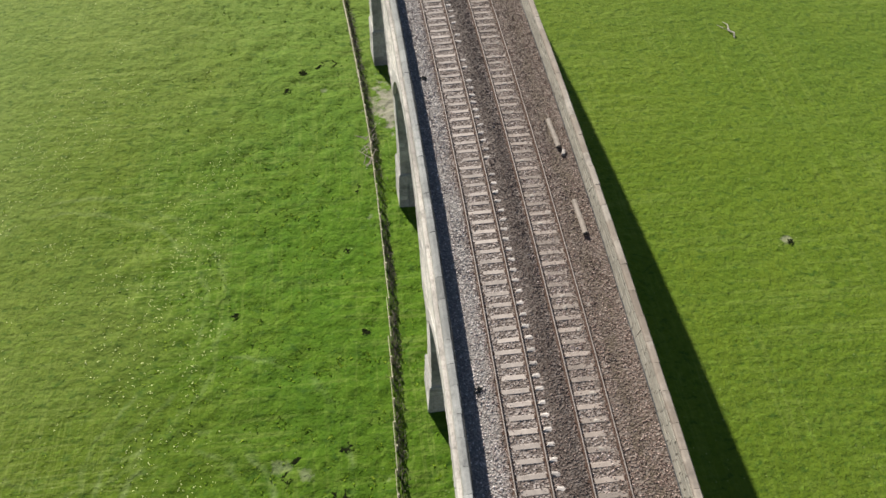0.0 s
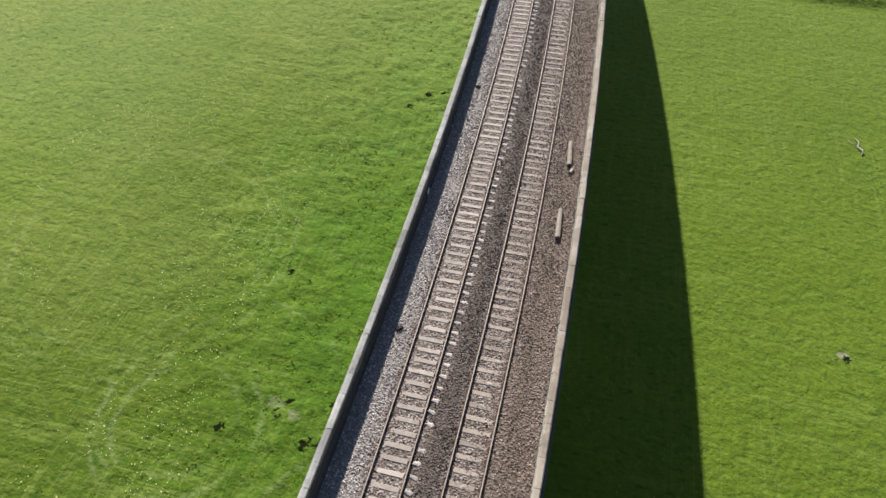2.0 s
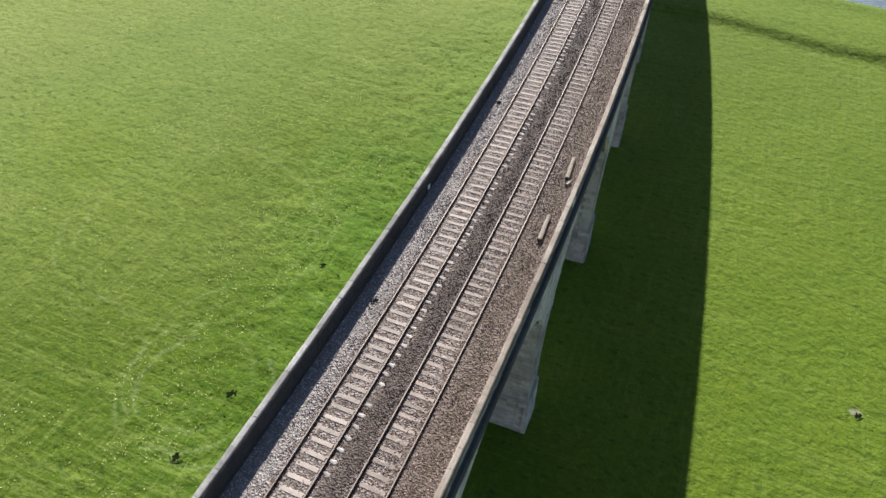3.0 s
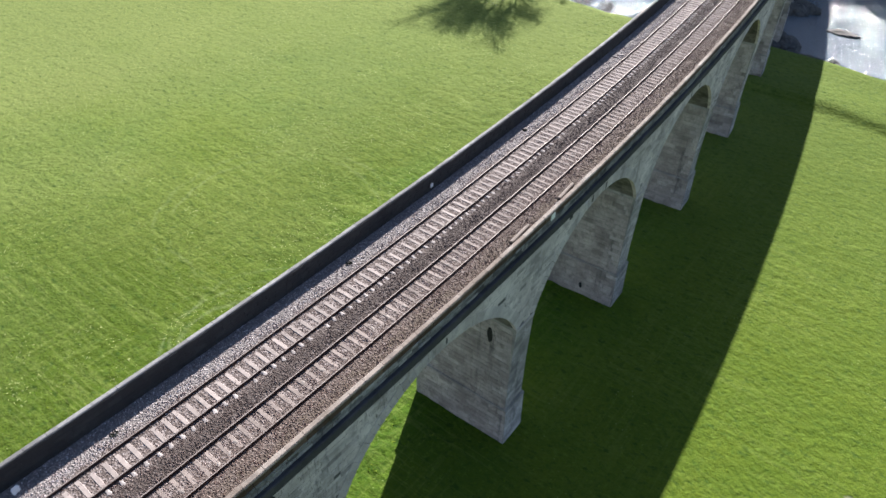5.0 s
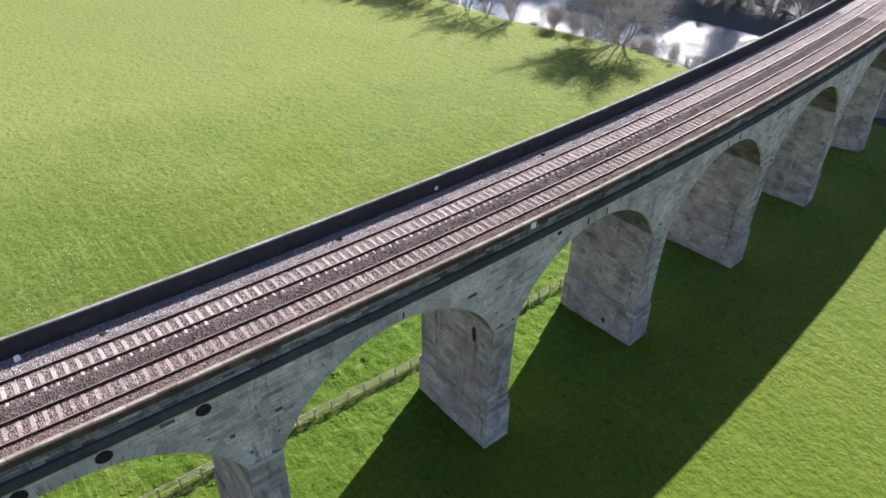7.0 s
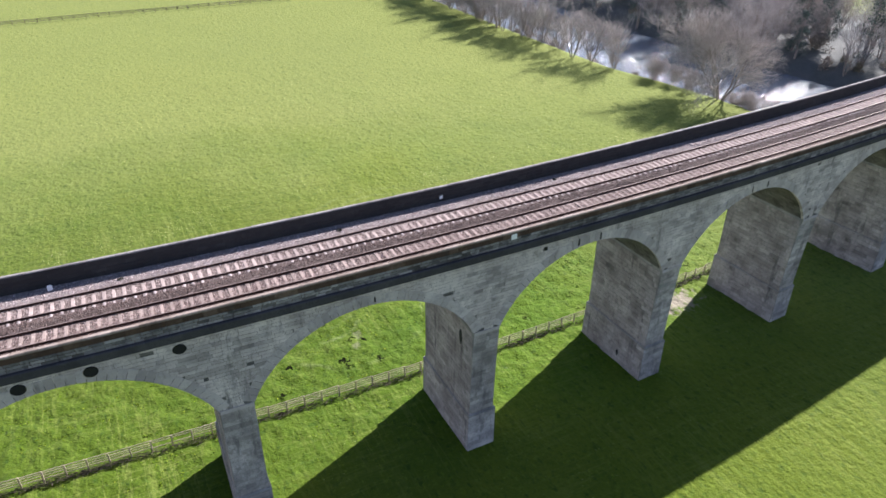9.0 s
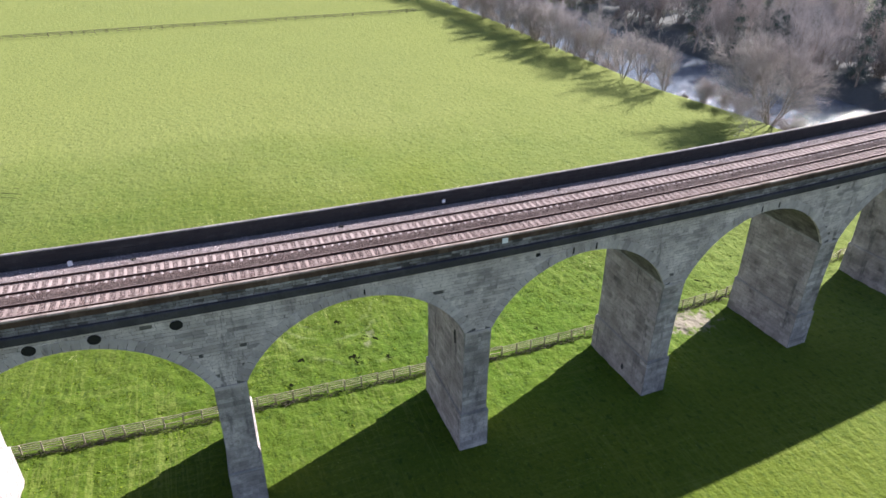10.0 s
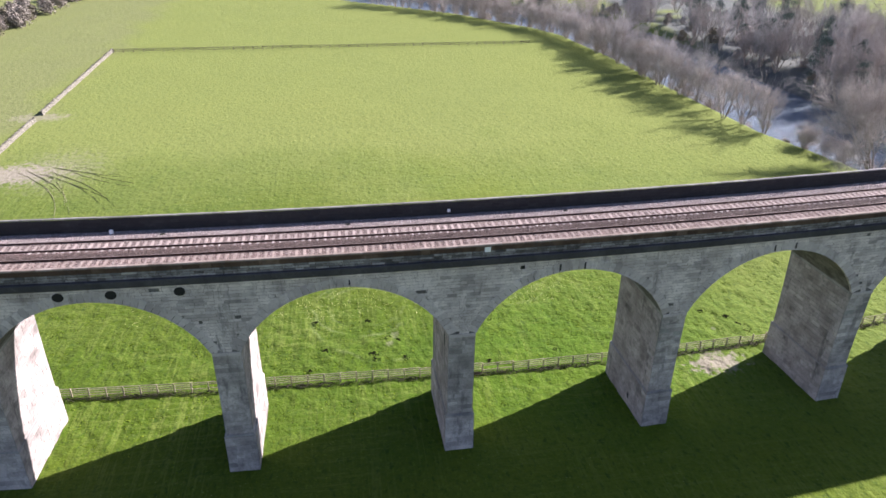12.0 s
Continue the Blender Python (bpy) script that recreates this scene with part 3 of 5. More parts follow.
def pier(s, single, base_z):
    r = random.Random(round(s * 10))
    body = Build()
    levels = [base_z, PLINTH_Z - 0.001, PLINTH_Z + 0.001, 8.5, SPRING]
    rings = [ring_of(body, s, z, 0) for z in levels]
    flat = [p for q in rings for p in q]
    fs = [(3, 2, 1, 0)]
    for i in range(len(levels) - 1):
        for j in range(4):
            k = (j + 1) % 4
            fs.append((i * 4 + j, i * 4 + k, i * 4 + 4 + k, i * 4 + 4 + j))
    fs.append(tuple(range((len(levels) - 1) * 4, len(levels) * 4)))
    body.add(flat, fs)
    ob = attach("pier", body.mesh("pier", M_core), viaduct, "tall battered stone pier standing in the grass")
    for side in (-1, 1):
        cap = Build()
        reach = pier_half(SPRING)[1] + (0.1 if side > 0 else 0.0)
        half = pier_half(SPRING)[0]
        o0, o1 = sorted((side * (reach - 0.3), side * (reach + 0.07)))
        cap.box([on(s + u, o, z) for z in (SPRING - 0.28, SPRING + 0.02) for u, o in ((-half + 0.02, o0), (half - 0.02, o0), (half - 0.02, o1), (-half + 0.02, o1))])
        attach("impost", fix(cap.mesh("impost", M_ring)), ob)
    led = Build()
    led.box(ring_of(led, s, PLINTH_Z - 0.2, 0.05) + ring_of(led, s, PLINTH_Z + 0.1, 0.02))
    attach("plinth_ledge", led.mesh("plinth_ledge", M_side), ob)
    rest, rest_side, rest_soot = Build(), Build(), Build()
    for index, (f, wide) in enumerate(pier_faces(s)):
        for z0, z1, high in ((base_z, PLINTH_Z - 0.2, 0.5), (PLINTH_Z + 0.1, SPRING - 0.28, 0.46)):
            half = pier_half((z0 + z1) / 2)[1 if wide else 0] - 0.0
            for u0, u1, a, c in courses(-half, half, z0, z1, high, 1.05, r):
                # soot runs down the flank beside its outer corner
                sooted = index == 2 and (u0 + u1) / 2 > half - 0.9 and r.random() < 0.75
                if single and (index == 0 or (index == single and u0 > -2.0)):
                    one = Build()
                    block(one, f, u0, u1, a, c, r)
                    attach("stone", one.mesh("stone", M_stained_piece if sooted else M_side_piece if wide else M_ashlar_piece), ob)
                else:
                    block(rest_soot if sooted else rest_side if wide else rest, f, u0, u1, a, c, r)
    if rest.v:
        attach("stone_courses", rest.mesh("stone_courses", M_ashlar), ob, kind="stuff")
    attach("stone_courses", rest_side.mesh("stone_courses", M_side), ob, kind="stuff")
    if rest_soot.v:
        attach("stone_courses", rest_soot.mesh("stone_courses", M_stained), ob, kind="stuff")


for i, s in enumerate(PIERS):
    mid = on(s, 0, 0)
    low = min(-0.3, ground_at(mid.x, mid.y) - 0.5)
    pier(s, {5: 3, 6: 2}.get(i, 0), low)


def arc_z(d):
    return ARC_Z + math.sqrt(max(0.0, ARC_R ** 2 - d * d))


def bay(s0, s1, single):
    """One arch: the barrel and its two faces, the ring stones and the coursed spandrels."""
    r = random.Random(round(s0 * 7))
    mid, half = (s0 + s1) / 2, (s1 - s0 - PIER_W) / 2
    n = 28
    cuts = [s0] + [mid - half * math.cos(math.pi * i / n) for i in range(n + 1)] + [s1]
    lows = [SPRING] + [SPRING if i in (0, n) else arc_z(half * math.cos(math.pi * i / n)) for i in range(n + 1)] + [SPRING]
    body = Build()
    arc = 0.0
    for i, (s, z) in enumerate(zip(cuts, lows)):
        if i:
            arc += math.hypot(s - cuts[i - 1], z - lows[i - 1])
        body.v += [tuple(on(s, -FACE, z)), tuple(on(s, FACE, z)), tuple(on(s, FACE, STRING_LOW)), tuple(on(s, -FACE, STRING_LOW)), tuple(on(s, -FACE, z)), tuple(on(s, FACE, z))]
        body.t += [(s, z), (s, z), (s, STRING_LOW), (s, STRING_LOW), (0.0, arc), (2 * FACE, arc)]
    for i in range(len(cuts) - 1):
        a, c = i * 6, i * 6 + 6
        body.f += [(a + 4, c + 4, c + 5, a + 5), (a + 1, c + 1, c + 2, a + 2), (a + 2, c + 2, c + 3, a + 3), (a + 3, c + 3, c, a)]
    ob = attach("arch", body.mesh("arch", M_soffit, uv=True), viaduct, "segmental stone arch with dark, soot-streaked underside")
    for side in (1, -1):
        def f(u, z, d):
            return on(u, side * (FACE + d), z)
        ringb = Build()
        count = 40
        a0 = math.asin(half / ARC_R)
        for i in range(count):
            w0, w1 = -a0 + 2 * a0 * i / count + 0.002, -a0 + 2 * a0 * (i + 1) / count - 0.002
            one = Build() if single and side == 1 else ringb
            d, thick = r.uniform(0.025, 0.04), RING + r.uniform(-0.04, 0.05)
            pts = [(mid + q * math.sin(w), ARC_Z + q * math.cos(w)) for q, w in ((ARC_R - 0.01, w0), (ARC_R - 0.01, w1), (ARC_R + thick, w1), (ARC_R + thick, w0))]
            p8 = [f(u, z, -0.25) for u, z in pts] + [f(u, z, d) for u, z in pts]
            one.box(p8 if side == 1 else p8[3::-1] + p8[7:3:-1])
            if one is not ringb:
                attach("voussoir", fix(one.mesh("voussoir", M_ring_piece)), ob)
        if ringb.v:
            attach("ring_stones", fix(ringb.mesh("ring_stones", M_ring)), ob, kind="stuff")
        sp, stained = Build(), Build()
        for u0, u1, a, c in courses(s0, s1, SPRING + 0.02, STRING_LOW, 0.3, 0.95, r, 0.28):
            corner = min(abs(u0 - mid), abs(u1 - mid)) if (u0 - mid) * (u1 - mid) > 0 else 0.0
            if math.hypot(corner, a - ARC_Z) <= ARC_R + 0.05:
                continue
            sooted = abs((u0 + u1) / 2 - mid) > 7.4 and 15.8 < a < 19.2 and r.random() < 0.3
            if single and side == 1 and 3.0 < mid < 65:
                one = Build()
                block(one, f, u0, u1, a, c, r, 0.004, (0.0, 0.02), 0.008)
                attach("stone", fix(one.mesh("stone", M_stained_piece if sooted else M_spandrel_piece)), ob)
            else:
                block(stained if sooted else sp, f, u0, u1, a, c, r, 0.004, (0.0, 0.02), 0.008)
        for b, m_s in ((sp, M_spandrel), (stained, M_stained)):
            if b.v:
                attach("spandrel_stones", fix(b.mesh("spandrel_stones", m_s)), ob, kind="stuff")


for i in range(len(PIERS) - 1):
    bay(PIERS[i], PIERS[i + 1], 4 <= i <= 8)

# the shaded side's string course has its shade painted in as near-black
for side, out, mat_c, lab in ((1, 4.86, M_string, "black projecting string course, soot and shade in its colour"), (-1, 4.64, M_side, "sunlit grey projecting string course")):
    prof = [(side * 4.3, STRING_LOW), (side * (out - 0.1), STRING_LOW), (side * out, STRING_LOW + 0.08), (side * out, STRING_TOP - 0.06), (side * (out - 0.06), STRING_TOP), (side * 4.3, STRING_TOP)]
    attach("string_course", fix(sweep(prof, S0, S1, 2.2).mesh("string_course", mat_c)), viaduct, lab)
attach("deck", fix(sweep([(-4.28, STRING_LOW + 0.01), (4.28, STRING_LOW + 0.01), (4.28, 20.4), (-4.28, 20.4)], S0, S1, 4.4).mesh("deck", M_core)), viaduct)

CAP_LOW = 21.85
for side in (1, -1):
    WALL_IN, WALL_OUT = (4.34, 4.6) if side > 0 else (4.1, 4.44)
    # the far wall is taller, with a narrow coping set back over its inner face
    TOP = COPE_TOP if side > 0 else 22.14
    CAP_IN, CAP_OUT, Q_IN, Q_OUT, T_IN, T_OUT = (CAP_LOW, CAP_LOW, 21.94, 21.94, 0.07, 0.05) if side > 0 else (22.05, 21.9, 22.1, 22.02, 0.04, 0.14)
    wall = attach("parapet", fix(sweep([(side * WALL_IN, 20.3), (side * WALL_OUT, 20.3), (side * WALL_OUT, CAP_OUT), (side * WALL_IN, CAP_IN)], S0, S1, 2.2).mesh("parapet", M_brown_soot_shade if side > 0 else M_soot_shade)), viaduct, "stone parapet wall darkened by soot and painted shade, with pale copings")
    r = random.Random(40 + side)
    inner, outer, far_caps = Build(), Build(), Build()

    def f_out(u, z, d):
        return on(u, side * (WALL_OUT + d), z)

    def f_in(u, z, d):
        return on(u, side * (WALL_IN - d), z)
    upper = Build()
    for u0, u1, a, c in courses(S0, S1, STRING_TOP, 21.42, 0.21, 0.85, r):
        if -45 < u0 < 190:
            one = Build() if side > 0 and -12 < u0 < 46 else outer
            block(one, f_out, u0, u1, a, c, r, 0.008, (0.004, 0.03))
            if one is not outer:
                attach("stone", fix(one.mesh("stone", M_sooty_shade_piece)), wall)
    for u0, u1, a, c in courses(S0, S1, 21.42, CAP_OUT, 0.43, 1.1, r):
        if -45 < u0 < 190:
            one = Build() if side > 0 and -12 < u0 < 46 else upper
            block(one, f_out, u0, u1, a, c, r, 0.008, (0.01, 0.035))
            if one is not upper:
                attach("stone", fix(one.mesh("stone", M_brown_soot_shade_piece)), wall)
    for u0, u1, a, c in courses(S0, S1, STRING_TOP, CAP_IN, 0.29, 0.7, r):
        if -45 < u0 < 190:
            block(inner, f_in, u0, u1, a, c, r, 0.008, (0.004, 0.03))
    # outer faces: shade-darkened sooty stone downstream, lighter stone on the sunlit side
    attach("outer_stones", fix(outer.mesh("outer_stones", M_sooty_shade if side > 0 else M_side)), wall, kind="stuff")
    attach("upper_course", fix(upper.mesh("upper_course", M_brown_soot_shade if side > 0 else M_side)), wall, kind="stuff")
    # near-black inside the shaded wall, lighter stone inside the sunlit one
    attach("inner_stones", fix(inner.mesh("inner_stones", M_inner if side > 0 else M_soot_shade)), wall, kind="stuff")
    s = S0
    while s < S1 - 1:
        ln = r.uniform(0.95, 1.7)
        e = min(s + ln, S1)
        lift, push = r.uniform(-0.012, 0.012), r.uniform(-0.012, 0.012)
        o0, o1 = (4.34 + push, 4.66 + push) if side > 0 else (-4.15 - push, -4.5 - push)
        a, c = s + 0.003, e - 0.003
        p = [on(a, o0, CAP_IN), on(c, o0, CAP_IN), on(c, o1, CAP_OUT), on(a, o1, CAP_OUT)]
        q = [on(a, o0, Q_IN + lift), on(c, o0, Q_IN + lift), on(c, o1, Q_OUT + lift), on(a, o1, Q_OUT + lift)]
        i0, i1, top = o0 + side * T_IN, o1 - side * T_OUT, TOP + lift
        t = [on(a + 0.006, i0, top), on(c - 0.006, i0, top), on(c - 0.006, i1, top), on(a + 0.006, i1, top)]
        fs = [(3, 2, 1, 0), (8, 9, 10, 11)]
        for i in range(4):
            j = (i + 1) % 4
            fs += [(i, j, 4 + j, 4 + i), (4 + i, 4 + j, 8 + j, 8 + i)]
        if -25 < s < 110:
            one = Build()
            one.add(p + q + t, fs)
            attach("coping_stone", fix(one.mesh("coping_stone", M_coping if side > 0 else M_coping_left)), wall)
        else:
            far_caps.add(p + q + t, fs)
        s = e
    attach("coping_run", fix(far_caps.mesh("coping_run", M_coping_far)), wall, kind="stuff")

# drain outlets in the spandrel: no hole is cut, near-black stands for its shade
for s in (-9.85, -5.97, -0.85):
    b = Build()
    cnt = 20
    ringp = [[on(s + q * math.cos(2 * math.pi * i / cnt), FACE + d, 19.45 + q * 0.86 * math.sin(2 * math.pi * i / cnt)) for i in range(cnt)] for q, d in ((0.43, 0.0), (0.43, 0.085), (0.36, 0.085), (0.36, 0.066))]
    b.add([p for q in ringp for p in q], [(k * cnt + i, k * cnt + (i + 1) % cnt, (k + 1) * cnt + (i + 1) % cnt, (k + 1) * cnt + i) for k in range(3) for i in range(cnt)] + [tuple(3 * cnt + i for i in range(cnt))])
    attach("drain_outlet", fix(b.mesh("drain_outlet", M_near_black)), viaduct, "round black drain outlet in the spandrel")

# weep slots are thin proud blocks, near-black in place of inner shade
for s, z, w, h in ((26.7, 19.55, 0.2, 0.16), (30.0, 19.25, 0.08, 0.3), (32.2, 19.25, 0.08, 0.32), (50.2, 19.25, 0.08, 0.3), (52.3, 19.3, 0.08, 0.28), (12.3, 19.3, 0.07, 0.22)):
    b = Build()
    b.box([on(s - w, FACE - 0.05, z - h), on(s + w, FACE - 0.05, z - h), on(s + w, FACE - 0.05, z + h), on(s - w, FACE - 0.05, z + h), on(s - w, FACE + 0.046, z - h), on(s + w, FACE + 0.046, z - h), on(s + w * 0.8, FACE + 0.046, z + h), on(s - w * 0.8, FACE + 0.046, z + h)])
    attach("weep_hole", fix(b.mesh("weep_hole", M_near_black)), viaduct, "dark weep slot over the arch")

# flat ragged near-black panels on two pier flanks
for s, off, z, w, h in ((21.7, 2.45, 11.5, 0.24, 0.8), (41.5, 1.1, 1.2, 0.16, 0.4)):
    b = Build()
    face = s - pier_half(z)[0] - 0.036
    rim = [(w * math.cos(6.283 * i / 9) * (1 + 0.25 * math.sin(5 * i)), h * math.sin(6.283 * i / 9)) for i in range(9)]
    b.add([on(face - 0.004, off + u, z + v) for u, v in rim] + [on(face + 0.12, off + u * 0.8, z + v * 0.8) for u, v in rim], [tuple(range(9))] + [(i, (i + 1) % 9, 9 + (i + 1) % 9, 9 + i) for i in range(9)])
    attach("putlog_hole", fix(b.mesh("putlog_hole", M_near_black)), viaduct, "near-black ragged patch on the pier's flank")

# ---- permanent way ----
TRACKS = (-1.58, 1.58)
prof = [(-4.14, 20.78), (-3.4, 20.8), (-3.0, 20.79), (-2.75, 20.77), (-2.42, 20.735), (-1.58, 20.68), (-0.75, 20.70), (-0.5, 20.74), (-0.2, 20.8), (0.25, 20.84), (0.6, 20.75), (0.85, 20.69), (1.58, 20.69), (2.36, 20.72), (2.8, 20.72), (3.3, 20.7), (4.36, 20.72)]
bed = sweep(prof, S0, S1, 0.6, closed=False, wob=0.03)
me = bed.mesh("ballast", M_ballast, uv=True, smooth=True)
tagged(new("ballast", fix(me)), "grey-brown crushed stone ballast between the parapets", "ballast", kind="stuff")

r = np.random.default_rng(3)
PO, PZ = np.array([p[0] for p in prof]), np.array([p[1] for p in prof])
cnt = 115000
ss, oo = r.uniform(-22, 95, cnt), r.uniform(-4.08, 4.3, cnt)
keep = ~((np.abs(np.abs(oo) - 1.58) < 0.66) & (r.uniform(0, 1, cnt) < np.where(oo > 0, 0.35, 0.78)))
ss, oo = ss[keep], oo[keep]
zz = np.interp(oo, PO, PZ) + r.uniform(-0.01, 0.012, len(ss))
aa = (ss - MID_Y) / RADIUS
cen = np.stack([MID_X - RADIUS + (RADIUS + oo) * np.cos(aa), MID_Y + (RADIUS + oo) * np.sin(aa), zz], 1)
unit = np.array([(1, 0, 0), (0, 1, 0), (-1, 0, 0), (0, -1, 0), (0, 0, 0.95)], float)
spin = r.uniform(0, math.pi, len(ss))
size = r.uniform(0.026, 0.054, len(ss))
vx = unit[None] * (size[:, None, None] * r.uniform(0.65, 1.3, (len(ss), 5, 1)))
cx, sx = np.cos(spin)[:, None], np.sin(spin)[:, None]
rot = np.stack([vx[..., 0] * cx - vx[..., 1] * sx, vx[..., 0] * sx + vx[..., 1] * cx, vx[..., 2]], -1) + cen[:, None]
oily = (np.abs(oo - 0.05 + r.normal(0, 0.12, len(oo))) < 0.62) | ((np.abs(oo - 3.2 + r.normal(0, 0.1, len(oo))) < 0.32) & (r.uniform(0, 1, len(oo)) < 0.6))
brown, fresh = ~oily & (oo > 1.9 + r.normal(0, 0.3, len(oo))), ~oily & (oo < -2.5 + r.normal(0, 0.12, len(oo)))
for part_of, m_s, lab in ((~oily & ~brown & ~fresh, M_stones, "loose angular ballast stones lying on the bed"), (oily, M_stones_oily, "oil-darkened ballast stones between the two tracks"), (brown, M_stones_brown, "brown weathered ballast stones on the cess"), (fresh, M_stones_fresh, "clean grey ballast stones along the parapet")):
    k5 = np.arange(int(part_of.sum()))[:, None, None] * 5
    tri = (np.array([(0, 1, 4), (1, 2, 4), (2, 3, 4), (3, 0, 4)])[None] + k5).reshape(-1, 3)
    tagged(new("loose_ballast", mesh_of("loose_ballast", rot[part_of].reshape(-1, 3).tolist(), tri.tolist(), m_s)), lab, "ballast", kind="stuff")


def rail_section(c):
    """The profile of a flat-bottomed rail: foot, web and head."""
    z = RAIL_TOP
    return [(c - 0.07, z - 0.16), (c + 0.07, z - 0.16), (c + 0.07, z - 0.145), (c + 0.012, z - 0.125), (c + 0.012, z - 0.05), (c + 0.036, z - 0.04), (c + 0.036, z - 0.006), (c - 0.036, z - 0.006), (c - 0.036, z - 0.04), (c - 0.012, z - 0.05), (c - 0.012, z - 0.125), (c - 0.07, z - 0.145)]


def sleeper_mesh(material, half):
    b = Build()
    b.cuboid(-half, half, -0.125, 0.125, -0.14, 0.0, 0.025)
    return b.mesh("sleeper", material)


def pad_mesh():
    b = Build()
    b.cuboid(-0.03, 0.03, -0.07, 0.07, 0.0, 0.035, 0.008)
    return b.mesh("rail_clip", M_rust)


clip_me = pad_mesh()
end_me = Build()
rr = random.Random(9)
rim = [(0.25 * rr.uniform(0.7, 1.1) * math.cos(0.571 * i), 0.15 * rr.uniform(0.6, 1.2) * math.sin(0.571 * i), -0.03) for i in range(11)]
top = [(x * 0.8, y * 0.75, 0.0 + rr.uniform(0, 0.03)) for x, y, _ in rim]
end_me.add(rim + top + [(0.02, 0.0, 0.03)], [(i, (i + 1) % 11, 11 + (i + 1) % 11, 11 + i) for i in range(11)] + [(11 + i, 11 + (i + 1) % 11, 22) for i in range(11)])
end_me = end_me.mesh("sleeper_end", M_white_end)
patch_me = Build()
patch_me.add([(-0.16, -0.03, 0.006), (-0.07, -0.09, 0.006), (0.08, -0.06, 0.006), (0.15, 0.02, 0.006), (0.03, 0.09, 0.006), (-0.1, 0.06, 0.006), (0.0, 0.0, 0.03)], [(0, 1, 6), (1, 2, 6), (2, 3, 6), (3, 4, 6), (4, 5, 6), (5, 0, 6)])
patch_me = patch_me.mesh("sleeper_patch", M_stain)
for c, mat_s, lab in ((TRACKS[0], M_sleeper, "railway track of rusty rails on pale concrete sleepers"), (TRACKS[1], M_sleeper_b, "railway track on brown half-buried sleepers")):
    track = hold("railway_track", lab, "railway track", "running lines")
    for g in (-0.752, 0.752):
        rail = attach("rail", fix(sweep(rail_section(c + g), S0, S1, 2.2).mesh("rail", M_rust)), track, "rusty steel rail")
        top = [(c + g - 0.024, RAIL_TOP - 0.005), (c + g - 0.018, RAIL_TOP), (c + g + 0.018, RAIL_TOP), (c + g + 0.024, RAIL_TOP - 0.005)]
        attach("running_surface", fix(sweep(top, S0, S1, 2.2).mesh("running_surface", M_steel)), rail, "bright worn rail head")
    sl = sleeper_mesh(mat_s, 1.22)
    far_run = Build()
    r = random.Random(int(c * 100))
    s = 16.755 - 0.6303 * 180 + (0.0 if c < 0 else 0.21)
    while s < S1:
        dz = RAIL_TOP - 0.165 + r.uniform(-0.004, 0.004) - (0.004 if c > 0 else 0)
        if -26 < s < 110:
            ob = sit("sleeper", sl, track, on_pose(s + r.uniform(-0.02, 0.02), c + r.uniform(-0.02, 0.02), dz, r.uniform(-0.6, 0.6)))
            if -14 < s < 75:
                for g in (-0.855, -0.65, 0.65, 0.855):
                    sit("rail_clip", clip_me, ob, pose(g, 0, 0))
                if c > 0 and r.random() < 0.45:
                    sit("sleeper_patch", patch_me, ob, pose(r.gauss(0.1, 0.2), r.uniform(-0.04, 0.04), 0.0, 0, 0, r.uniform(-40, 40)), "white lime stain")
                if c < 0 and r.random() < 0.9:
                    sit("sleeper_end", end_me, ob, pose(1.06 + r.uniform(-0.04, 0.08), r.uniform(-0.03, 0.03), 0.05, 0, r.uniform(-5, 5), r.uniform(-12, 12)), "pale limed sleeper end")
        else:
            m4 = on_pose(s, c, dz)
            p = [m4 @ Vector(q) for q in ((-1.22, -0.12, -0.12), (1.22, -0.12, -0.12), (1.22, 0.12, -0.12), (-1.22, 0.12, -0.12), (-1.22, -0.12, 0), (1.22, -0.12, 0), (1.22, 0.12, 0), (-1.22, 0.12, 0))]
            far_run.box(p)
        s += 0.6303
    attach("sleepers", far_run.mesh("sleepers", M_sleeper_run), track, kind="stuff")

# ---- things on the deck ----


def baulk(s, turn):
    """A worn timber lying on the ballast shoulder."""
    ob = hold("timber_baulk", "pale weathered timber baulk lying on the ballast", "timber", "spare timbers")
    ob.matrix_basis = on_pose(s, 3.5, 20.71, turn)
    b = Build()
    b.tube([(0, -1.05, 0.13), (0.01, -0.3, 0.13), (0, 0.5, 0.135), (0.01, 1.15, 0.13)], [0.145, 0.15, 0.14, 0.135], 8)
    sit("beam", b.mesh("beam", M_timber), ob)
    e = Build()
    e.tube([(0, -1.12, 0.12), (0, -1.052, 0.125)], [0.1, 0.13], 8)
    sit("end_cap", e.mesh("end_cap", M_timber_end), ob, None, "dark end of the timber")


baulk(27.45, 3.0)
baulk(21.4, 2.0)


def plate(name, s, off, z, wide, high, thick, label, tilt=0.0, turn=0.0):
    b = Build()
    b.cuboid(-thick / 2, thick / 2, -wide / 2, wide / 2, 0.0, high, min(0.01, thick / 3))
    ob = new(name, b.mesh(name, M_white))
    ob.matrix_basis = on_pose(s, off, z, turn) @ pose(0, 0, 0, 0, tilt, 0)
    return tagged(ob, label, "sign")


